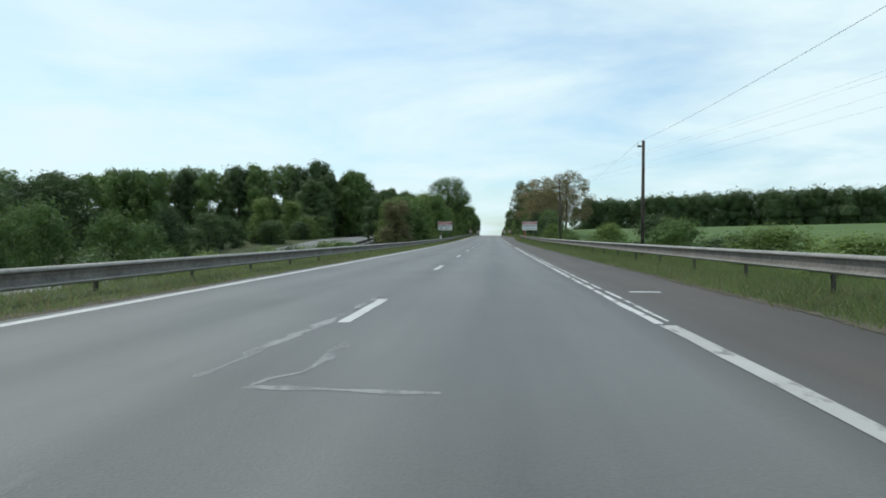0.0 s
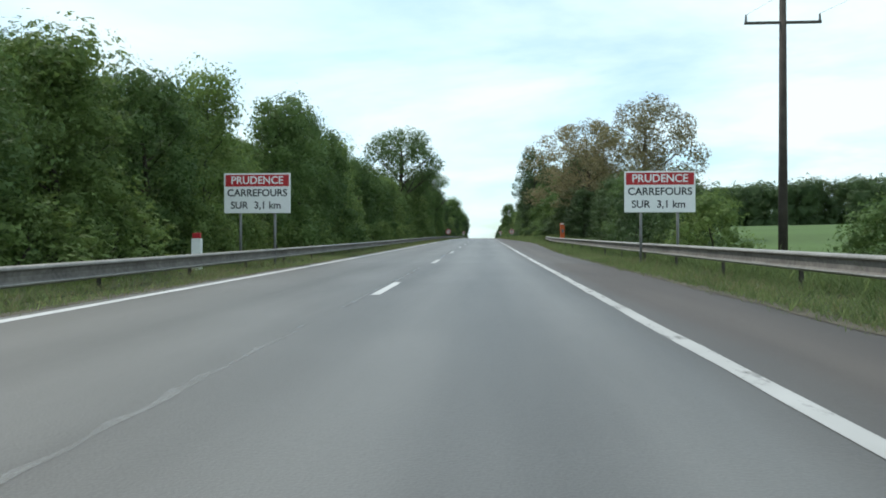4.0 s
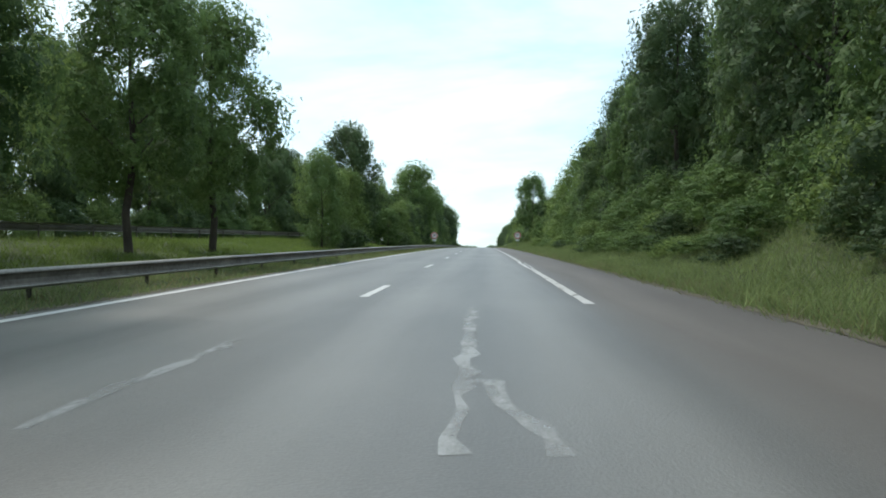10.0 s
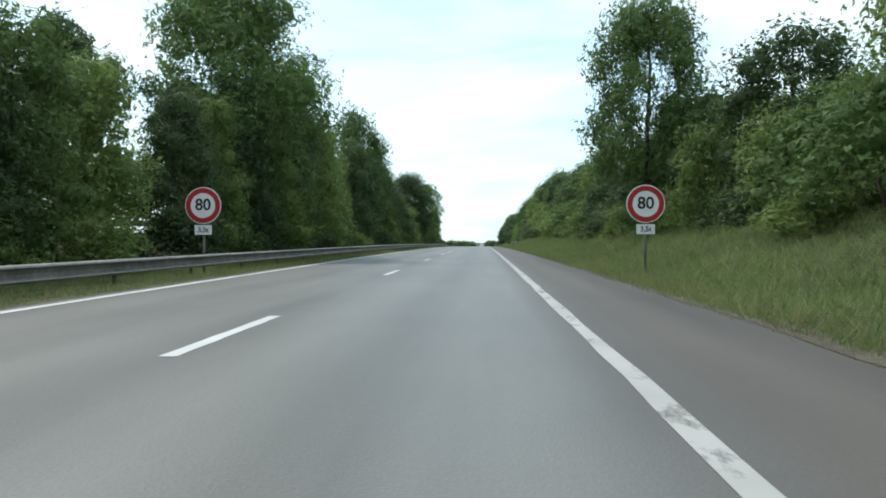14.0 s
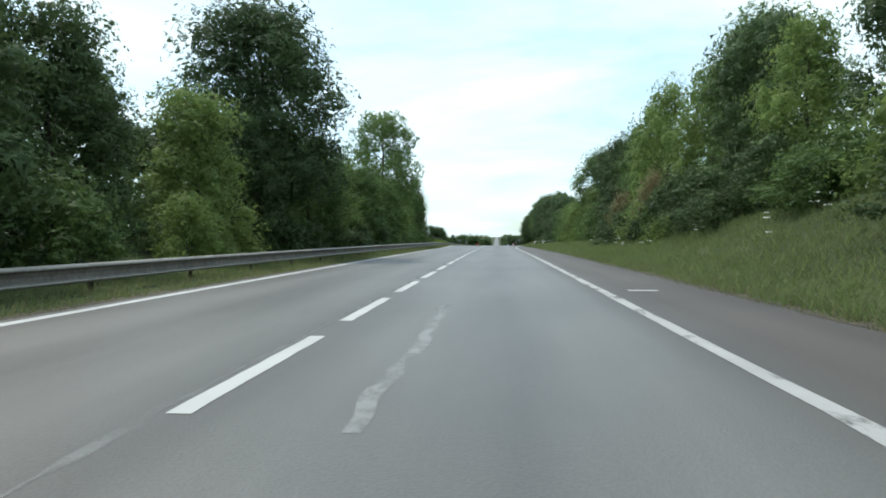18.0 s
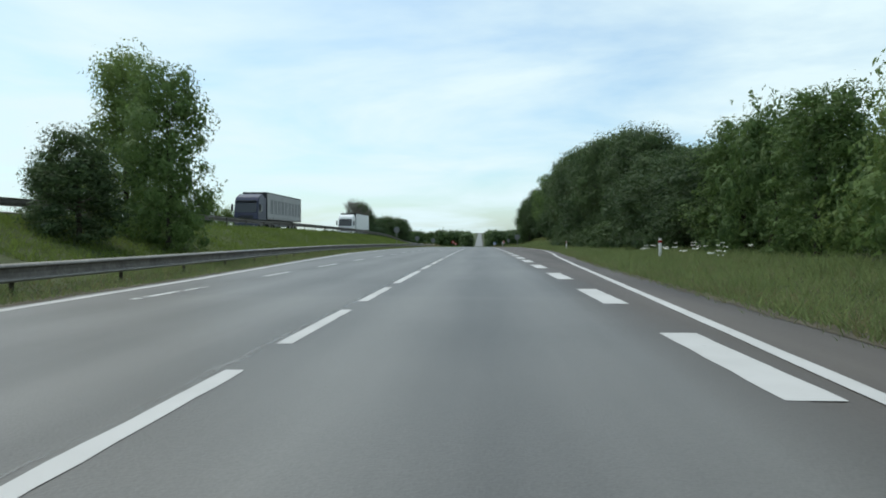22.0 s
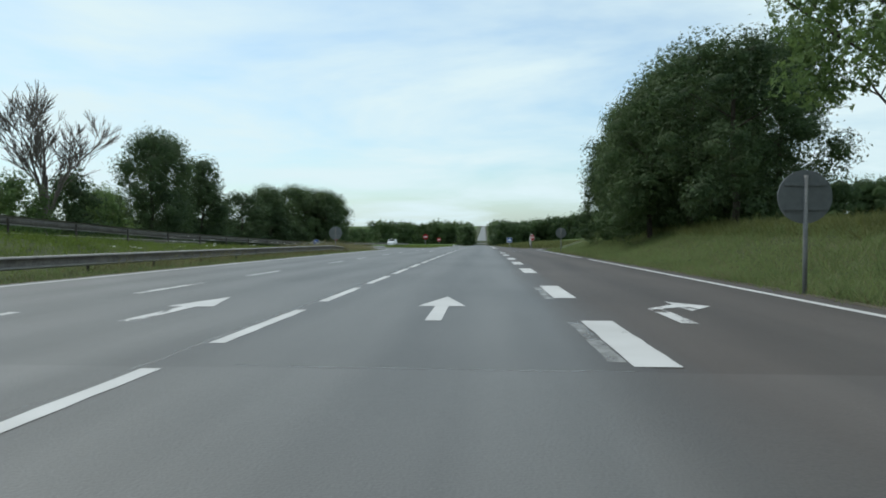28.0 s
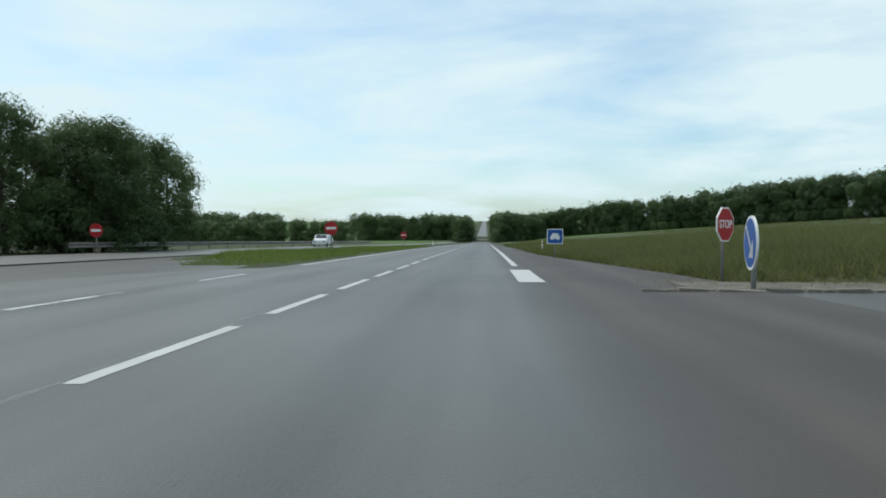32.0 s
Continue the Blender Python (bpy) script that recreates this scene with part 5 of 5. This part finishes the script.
for x, s, h in ((14.6, 562, 12.6), (15.2, 569, 12.8), (15.2, 612.5, 11.6), (15.0, 619, 12.6), (15.0, 625, 13.0), (14.6, 631, 11.6), (19.5, 617, 13), (19.5, 626, 12.5)):
    put(MASS, x, s, h, 8.4)
put(FULL[2], 12.4, 626, 10.8, 6.2)
put(FULL[2], 12.2, 632, 9.0, 5.5)
put(MASS, 12.6, 619, 10.5, 7)
put(OPEN[0], 15.0, 597.5, 13.8, 8.8)
# dark kind only: the shade under the canopy is put into the leaf colour
belt(12.4, 500, 562, 3.4, ((500, 3.4), (562, 2.2)), [SHRUB[2]] * 3, 0.6, (3.6, 4.6), 0.6)

# beyond the other carriageway near the junction
belt(-31.0, 505, 575, 6.0, ((505, 6.2), (530, 7.0), (575, 5.4)), LITE[:2] + SHRUB, 2, (4.5, 6), 0.9)
for x, s, h, w in ((-29, 632, 5.0, 7), (-28, 638, 11.0, 8), (-29, 643, 11.4, 8), (-28, 650, 10.0, 8), (-31, 657, 7, 8), (-30, 668, 7.6, 8), (-29, 677, 8.8, 8), (-28, 686, 10.0, 8.5), (-27, 694, 10.2, 9), (-36, 700, 10, 9), (-23.8, 690, 9.3, 7.5), (-24.5, 697, 9.4, 7.5), (-31, 682, 9.6, 9), (-25.5, 703, 9.0, 8)):
    put(FULL[2:] + [MASS, MASS], x, s, h, w)


for kind, x, s, h, w in ((TALL[0], -12.2, 218, 10.8, 7.5), (SHRUB[2], -25.0, 688, 4.2, 6.5), (SHRUB[2], -26.2, 680, 4.2, 6.5), (SHRUB[2], -24.0, 695, 4.0, 6.0), (MASS, -26.0, 690.5, 9.0, 7.5), (FULL[1], -14.6, 499.5, 9.9, 5.6), (FULL[2], -12.4, 492, 5.0, 4.4), (FULL[2], -12.0, 463, 8.6, 6.4), (FULL[2], -12.2, 471.5, 8.8, 6.4), (FULL[0], -12.6, 481, 9.2, 5.6),
                         (MASS, 14.8, 576, 12.6, 8), (MASS, 15.6, 583, 12.4, 8), (BACK[1], 19.5, 579, 12.5, 8), (OPEN[0], 27.2, 674.6, 7.6, 4.8), (TALL[1], 31.5, 671, 6.4, 4.2), (SHRUB[2], -10.0, 274, 2.6, 4.0), (SHRUB[2], -9.8, 280, 2.4, 4.0),
                         (SHRUB[0], -25.5, 616, 5.0, 6.0), (SHRUB[2], -26.5, 623, 6.0, 6.5), (SHRUB[0], -27.0, 628, 5.2, 6.0)):
    put(kind, x, s, h, w)


def dead_tree(x, s, h):
    t = tagged(new("dead_tree"), "bare leafless tree with fine grey branches", "tree")
    t.location = (x, s, ground_z(x, s))
    pr = random.Random(5)
    verts, faces = [], []

    def stick(a, b, r0, r1, sides):
        d = (b - a).normalized()
        u = d.orthogonal().normalized()
        v = d.cross(u)
        k = len(verts)
        for p, r in ((a, r0), (b, r1)):
            for i in range(sides):
                g = 2 * math.pi * i / sides
                verts.append(p + (u * math.cos(g) + v * math.sin(g)) * r)
        faces.extend((k + i, k + (i + 1) % sides, k + sides + (i + 1) % sides, k + sides + i) for i in range(sides))

    def grow(p, d, ln, r, depth):
        e = p + d * ln
        stick(p, e, max(r, 0.02), max(r * 0.62, 0.014), 7 if depth > 3 else 3)
        if depth == 0:
            return
        for _ in range(3 if depth > 1 else 4):
            q = (d + Vector((pr.uniform(-0.75, 0.75), pr.uniform(-0.75, 0.75), pr.uniform(-0.05, 0.5)))).normalized()
            grow(e - d * ln * pr.uniform(0, 0.75), q, ln * pr.uniform(0.64, 0.82), r * 0.57, depth - 1)
    grow(Vector((0, 0, -0.3)), Vector((0, 0, 1)), h * 0.25, 0.2, 6)
    mesh_object("trunk", verts[:14], faces[:7], DEADWOOD, t, "grey bark")
    mesh_object("crown", verts[14:], [[v - 14 for v in f] for f in faces[7:]], DEADWOOD, t, "fine bare branches")


dead_tree(-26.0, 620, 20.0)


# ---------------------------------------------------------------- far woods and hedges
def far_wood(name, label, bands, leaf, seed):
    """A distant wood: bands of (x0, s0, x1, s1, height, depth) filled with ragged leafy clumps."""
    rnd = np.random.default_rng(seed)
    verts, faces = [], []
    for x0, s0, x1, s1, h, depth in bands:
        n = int(math.hypot(x1 - x0, s1 - s0) / 3.4)
        for i in range(n):
            u = (i + rnd.random()) / n
            for layer in range(2):
                x = x0 + (x1 - x0) * u + rnd.uniform(-2, 2)
                s = s0 + (s1 - s0) * u + layer * depth + rnd.uniform(-2, 2)
                hh = h * rnd.uniform(0.87, 1.06)
                g = ground_z(x, s)
                bl = [((x + rnd.uniform(-2, 2), s + rnd.uniform(-2, 2), g + hh * k), hh * 0.25 * rnd.uniform(0.8, 1.2)) for k in (0.1, 0.34, 0.57, 0.77)]
                v, f = leaf_cloud(rnd, bl, 300, hh * 0.07, 0.8, True)
                k = len(verts)
                verts.extend(v)
                faces.extend(tuple(k + a for a in q) for q in f)
    ob = mesh_object(name, verts, faces, leaf)
    return tagged(ob, label, "woods", kind="stuff")


far_wood("far_woods", "dark green wood beyond the green field", [(52, 405, 160, 335, 19, 12), (160, 335, 330, 240, 19, 12)], LEAF_DARK, 1)
far_wood("far_woods", "long wooded ridge beyond the meadow by the junction", [(10, 930, 36, 1000, 13, 10), (36, 1000, 95, 930, 15, 12), (95, 930, 140, 860, 16, 14), (140, 860, 230, 740, 17, 14), (230, 740, 330, 560, 17, 14)], LEAF_DARK, 2)
far_wood("far_woods", "distant belts of trees along the horizon", [(-75, 1050, -8, 1080, 17, 15), (-330, 900, -110, 1000, 16, 20), (-200, 900, -60, 950, 11, 10), (10, 960, 16, 1180, 14, 4), (-9, 980, -12, 1180, 13, 4), (-60, 1300, -10, 1320, 14, 10), (13, 1300, 60, 1320, 14, 10)], LEAF_DARK, 3)


# ---------------------------------------------------------------- lorry and car on the other carriageway
def wheel(thing, x, y, r=0.5, w=0.32):
    bm = bmesh.new()
    bmesh.ops.create_cone(bm, cap_ends=True, segments=24, radius1=r, radius2=r, depth=w, matrix=Matrix.Translation((x, y, r)) @ Matrix.Rotation(radians(90), 4, "Y"))
    bmesh.ops.bevel(bm, geom=[e for e in bm.edges if len(e.link_faces) == 2 and any(len(f.verts) > 4 for f in e.link_faces)], offset=0.05, segments=2, affect="EDGES")
    t = part("wheel", bm, TYRE, thing, "black tyre")
    bm = bmesh.new()
    bmesh.ops.create_cone(bm, cap_ends=True, segments=16, radius1=r * 0.5, radius2=r * 0.45, depth=w + 0.04, matrix=Matrix.Translation((x, y, r)) @ Matrix.Rotation(radians(90), 4, "Y"))
    part("rim", bm, STEEL, t)


def lorry(x, s, label, paint, side, marks=False):
    """A tractor and semi-trailer that heads towards -y."""
    t = tagged(new("lorry"), label, "lorry", group="lorries on the opposite carriageway")
    t.matrix_basis = Matrix.Translation((x, s, Z(s) + other_road(s)[1])) @ Matrix.Rotation(radians(-slope_deg(s)), 4, "X")
    part("trailer", box(bmesh.new(), 0, 9.6, 2.6, 2.5, 13.4, 2.75, 0.04), side, t, "pale trailer curtain sides")
    for z in (1.24, 3.96):
        part("trailer_rail", box(bmesh.new(), 0, 9.6, z, 2.56, 13.46, 0.1, 0.01), TRUCK_DARK if z > 2 else STEEL, t, "dark edge rail")
    part("rear_post", box(bmesh.new(), 0, 16.28, 2.6, 2.56, 0.09, 2.8, 0.01), STEEL, t)
    if marks:                                # the lettering on the curtain, as plain upright bars
        for k in range(9):
            for dy in (-0.27, 0.27):
                part("curtain_mark", box(bmesh.new(), 1.256, 15.4 - 1.36 * k + dy, 2.55, 0.006, 0.3, 1.5), SIGN_BACK, t, "dark grey bar")
        for k in range(22):
            part("curtain_strap", box(bmesh.new(), 1.258, 3.3 + 0.6 * k, 1.36, 0.008, 0.05, 0.22), TRUCK_DARK, t)
    part("front_edge", box(bmesh.new(), 0, 2.86, 2.6, 2.56, 0.07, 2.8, 0.01), TRUCK_DARK, t, "dark front edge")
    part("chassis", box(bmesh.new(), 0, 9.2, 1.05, 1.0, 12.6, 0.3, 0.02), TRUCK_DARK, t)
    part("side_skirt", box(bmesh.new(), 1.15, 8.0, 0.8, 0.06, 5.0, 0.6, 0.01), SIGN_BACK, t)
    part("side_skirt", box(bmesh.new(), -1.15, 8.0, 0.8, 0.06, 5.0, 0.6, 0.01), SIGN_BACK, t)
    bm = bmesh.new()
    prof = [(0.0, 0.55), (2.2, 0.55), (2.2, 3.55), (1.5, 3.75), (0.55, 3.35), (0.28, 2.9), (0.0, 1.75)]
    lo = [bm.verts.new((-1.22, y, z)) for y, z in prof]
    hi = [bm.verts.new((1.22, y, z)) for y, z in prof]
    for i in range(len(prof)):
        bm.faces.new((lo[i], lo[(i + 1) % len(prof)], hi[(i + 1) % len(prof)], hi[i]))
    bm.faces.new(lo[::-1])
    bm.faces.new(hi)
    bmesh.ops.recalc_face_normals(bm, faces=bm.faces)
    bmesh.ops.bevel(bm, geom=bm.edges[:], offset=0.07, segments=2, affect="EDGES")
    part("cab", bm, paint, t, "painted cab")
    bm = bmesh.new()
    bm.faces.new([bm.verts.new(p) for p in ((-1.08, -0.005, 1.82), (1.08, -0.005, 1.82), (1.04, 0.262, 2.86), (-1.04, 0.262, 2.86))])
    bmesh.ops.translate(bm, verts=bm.verts, vec=(0, -0.02, 0))
    bmesh.ops.solidify(bm, geom=bm.faces[:], thickness=-0.015)
    part("windscreen", bm, GLASS, t, "dark windscreen")
    for sx in (-1, 1):
        part("side_window", box(bmesh.new(), sx * 1.222, 0.85, 2.25, 0.02, 0.9, 0.75, 0.008), GLASS, t)
        part("headlight", box(bmesh.new(), sx * 0.9, -0.01, 0.85, 0.42, 0.05, 0.22, 0.02), STEEL, t)
        part("cab_fairing", box(bmesh.new(), sx * 1.19, 2.45, 2.1, 0.05, 0.55, 2.6, 0.02), paint, t)
        part("door_line", box(bmesh.new(), sx * 1.222, 1.38, 1.75, 0.012, 0.02, 1.7), TRUCK_DARK, t)
        part("fog_lamp", box(bmesh.new(), sx * 0.85, -0.1, 0.5, 0.24, 0.04, 0.12, 0.015), STEEL, t)
        part("mirror", box(bmesh.new(), sx * 1.42, 0.1, 2.3, 0.2, 0.12, 0.65, 0.03), TRUCK_DARK, t)
        for y in (0.95, 3.9, 11.6, 12.9, 14.2):
            wheel(t, sx * 1.05, y)
    part("grille", box(bmesh.new(), 0, -0.01, 1.25, 1.5, 0.05, 0.5, 0.02), TRUCK_DARK, t, "dark grille")
    part("bumper", box(bmesh.new(), 0, -0.02, 0.5, 2.4, 0.16, 0.36, 0.05), paint, t)
    part("sun_visor", box(bmesh.new(), 0, 0.12, 2.95, 2.1, 0.22, 0.12, 0.03), TRUCK_DARK, t)


lorry(-20.4, 581.0, "white articulated lorry with a tall white trailer on the opposite carriageway", TRUCK_WHITE, TRUCK_WHITE)
lorry(-21.5, 535.9, "dark blue lorry with pale grey curtain-sided trailer on the opposite carriageway", TRUCK_NAVY, CURTAIN, True)


def car(x, s):
    t = tagged(new("car"), "white car on the opposite carriageway beyond the island", "car")
    t.matrix_basis = Matrix.Translation((x, s, Z(s))) @ Matrix.Rotation(radians(-slope_deg(s)), 4, "X")
    bm = bmesh.new()
    prof = [(0, 0.3), (4.3, 0.3), (4.35, 0.95), (3.9, 1.05), (3.3, 1.5), (1.6, 1.52), (0.95, 1.02), (0.05, 0.85)]
    lo = [bm.verts.new((-0.88, y, z)) for y, z in prof]
    hi = [bm.verts.new((0.88, y, z)) for y, z in prof]
    for i in range(len(prof)):
        bm.faces.new((lo[i], lo[(i + 1) % len(prof)], hi[(i + 1) % len(prof)], hi[i]))
    bm.faces.new(lo[::-1])
    bm.faces.new(hi)
    bmesh.ops.recalc_face_normals(bm, faces=bm.faces)
    bmesh.ops.bevel(bm, geom=bm.edges[:], offset=0.09, segments=2, affect="EDGES")
    part("body", bm, TRUCK_WHITE, t, "white bodywork")
    bm = bmesh.new()
    bm.faces.new([bm.verts.new(p) for p in ((-0.74, 1.0, 1.07), (0.74, 1.0, 1.07), (0.66, 1.56, 1.47), (-0.66, 1.56, 1.47))])
    bmesh.ops.translate(bm, verts=bm.verts, vec=(0, -0.03, 0.03))
    bmesh.ops.solidify(bm, geom=bm.faces[:], thickness=-0.015)
    part("windscreen", bm, GLASS, t)
    for sx in (-1, 1):
        part("headlight", box(bmesh.new(), sx * 0.62, 0.02, 0.7, 0.34, 0.06, 0.16, 0.03), STEEL, t)
        for y in (0.85, 3.5):
            wheel(t, sx * 0.8, y, 0.32, 0.2)


car(-18.3, 730.0)


# ---------------------------------------------------------------- grass
def blend(grid, a, b):
    """Values between the knots of a grid, at fractional places a, b."""
    i, j = np.minimum(a.astype(int), grid.shape[0] - 2), np.minimum(b.astype(int), grid.shape[1] - 2)
    u, v = a - i, b - j
    return grid[i, j] * (1 - u) * (1 - v) + grid[i + 1, j] * u * (1 - v) + grid[i, j + 1] * (1 - u) * v + grid[i + 1, j + 1] * u * v


def scatter(rnd, s0, s1, edge, o0, o1, n):
    """n random places on the land of a band beside a line: x, s, z and how thickly things grow there, 0 to 1."""
    rows, cols = int((s1 - s0) / 2) + 2, int(abs(o1 - o0) / 0.45) + 2
    line = [edge(s0 + (s1 - s0) * i / (rows - 1)) for i in range(rows)]
    land = np.array([[ground_z(e + o0 + (o1 - o0) * j / (cols - 1), s0 + (s1 - s0) * i / (rows - 1)) for j in range(cols)] for i, e in enumerate(line)])
    tufts = rnd.random((int((s1 - s0) / 0.55) + 2, int(abs(o1 - o0) / 0.55) + 2))
    swells = rnd.random((int((s1 - s0) / 3.5) + 2, int(abs(o1 - o0) / 2.5) + 2))
    u, v = rnd.random(n), rnd.random(n)
    thick = sum(w * blend(g, u * (g.shape[0] - 1), v * (g.shape[1] - 1)) for g, w in ((tufts, 0.55), (swells, 0.45)))
    s = s0 + (s1 - s0) * u
    x = np.interp(u * (rows - 1), np.arange(rows), line) + o0 + (o1 - o0) * v
    return x, s, blend(land, u * (rows - 1), v * (cols - 1)), thick


def grass(name, label, mat, bands, seed, blade=(0.25, 0.5), per=12.0, width=0.011):
    """Blades in loose tufts. bands: (s0, s1, edge, offset0, offset1, density): across from a line given as a function of s."""
    rnd = np.random.default_rng(seed)
    tris = []
    for s0, s1, edge, o0, o1, dens in bands:
        n = int((s1 - s0) * abs(o1 - o0) * per * dens)
        x, s, z, thick = (np.repeat(q, 3) for q in scatter(rnd, s0, s1, edge, o0, o1, n))
        n = len(x)
        h = rnd.uniform(*blade, n) * (0.35 + 1.3 * thick)
        turn, fall = rnd.uniform(0, 6.28, n), rnd.uniform(0, 6.28, n)
        w = rnd.uniform(0.5, 1.3, n) * width
        x, s = x + rnd.uniform(-0.1, 0.1, n), s + rnd.uniform(-0.1, 0.1, n)
        lean = rnd.uniform(0.3, 1.3, n) * h
        a = np.stack([x - np.cos(turn) * w, s - np.sin(turn) * w, z - 0.03], axis=1)
        b = np.stack([x + np.cos(turn) * w, s + np.sin(turn) * w, z - 0.03], axis=1)
        c = np.stack([x + np.cos(fall) * lean, s + np.sin(fall) * lean, z + h * rnd.uniform(0.6, 1.05, n)], axis=1)
        tris.append(np.stack([a, b, c], axis=1).reshape(-1, 3))
    co = np.concatenate(tris).astype(np.float32)
    me = bpy.data.meshes.new(name)
    k = len(co)
    me.vertices.add(k)
    me.vertices.foreach_set("co", co.ravel())
    me.loops.add(k)
    me.loops.foreach_set("vertex_index", np.arange(k, dtype=np.int32))
    me.polygons.add(k // 3)
    me.polygons.foreach_set("loop_start", np.arange(0, k, 3, dtype=np.int32))
    me.update(calc_edges=True)
    me.materials.append(mat)
    return tagged(new(name, me), label, "grass", kind="stuff")


grass("verge_grass", "rough green grass of the median verge under the guardrail", GRASS, [(-4, 645, left_edge, -0.1, -2.6, 3.4)], 1, (0.08, 0.2))
grass("verge_grass", "long green grass on the roadside bank", GRASS, [(120, 642, right_edge, 0.15, 5.6, 4.2)], 2, (0.14, 0.36), width=0.014)
grass("verge_grass", "dry yellowish grass behind the shoulder", DRY_GRASS, [(-4, 130, right_edge, 0.0, 2.6, 1.6), (130, 642, right_edge, 0.0, 0.9, 2.6), (440, 642, right_edge, 0.4, 4.5, 1.2), (-4, 645, left_edge, 0.0, -0.7, 1.6), (-4, 645, left_edge, -0.7, -2.4, 0.7), (656.8, 659.5, lambda s: 6.2, 0.0, 9.0, 1.5)], 3, (0.09, 0.26))
grass("verge_grass", "green grass behind the shoulder beside the field", GRASS, [(-4, 130, right_edge, 0.1, 6.0, 3.0)], 9, (0.1, 0.32), width=0.013)
grass("verge_grass", "bright grass on the median bank", LAWN, [(232, 304, left_edge, -2.6, -11.5, 2.6), (486, 645, left_edge, -2.6, -10.5, 3.6), (667.5, 674, lambda s: -4.3, -0.1, -4.0, 2.5), (673, 684, lambda s: -4.3, -0.1, -7.0, 2.5), (683, 740, lambda s: -4.6, -0.3, -8.6, 1.5)], 4, (0.12, 0.34), width=0.015)
grass("meadow_grass", "tall uncut meadow grass beside the junction", MEADOW, [(596, 646, right_edge, 4.6, 26, 2.2), (660, 760, right_edge, 0.2, 40, 0.8), (658.6, 700, right_edge, 0.1, 14, 2.0), (600, 900, lambda s: 48, 0, 60, 0.06)], 10, (0.25, 0.6), width=0.024)
grass("tall_weeds", "tall pale weeds at the tip of the median", DRY_GRASS, [(630, 649, lambda s: -9.3, 0.0, -4.8, 3.0), (596, 646, left_edge, -0.6, -2.0, 1.2)], 6, (0.3, 0.9))
grass("edge_grass", "short grass tufts creeping over the paving edge", GRASS, [(0, 642, right_edge, -0.12, 0.5, 7.5), (0, 645, left_edge, 0.08, -0.4, 6.0)], 7, (0.06, 0.17))
grass("tall_weeds", "rank grass behind the guardrail around the call box", GRASS, [(112, 180, right_edge, 1.7, 5.0, 3.5), (30, 112, lambda s: 7.8, 0.0, 3.2, 2.0)], 8, (0.35, 0.75), width=0.02)


def flower_heads(bands, seed):
    """Flat white flower heads, each a ring of small florets, standing among the weeds."""
    rnd = np.random.default_rng(seed)
    verts, faces = [], []
    for s0, s1, edge, o0, o1, n in bands:
        for x, s, z, thick in zip(*scatter(rnd, s0, s1, edge, o0, o1, n)):
            top = z + 0.35 + 0.5 * thick
            for _ in range(5):
                cx, cy, r = x + rnd.uniform(-0.09, 0.09), s + rnd.uniform(-0.09, 0.09), rnd.uniform(0.02, 0.045)
                k = len(verts)
                verts.append((cx, cy, top + 0.012))
                for i in range(5):
                    verts.append((cx + r * math.cos(i * 1.2566), cy + r * math.sin(i * 1.2566), top + rnd.uniform(-0.03, 0.01)))
                faces.extend((k, k + 1 + i, k + 1 + (i + 1) % 5) for i in range(5))
    ob = mesh_object("wild_flowers", verts, faces, PETAL)
    return tagged(ob, "small white wild flowers among the verge grass", "wild flowers", kind="stuff")


flower_heads([(60, 112, lambda s: 8.0, 0.0, 2.6, 110), (485, 500, right_edge, 1.5, 4.0, 26), (400, 440, right_edge, 2.0, 6.0, 40), (600, 640, left_edge, -2.0, -6.0, 40)], 3)
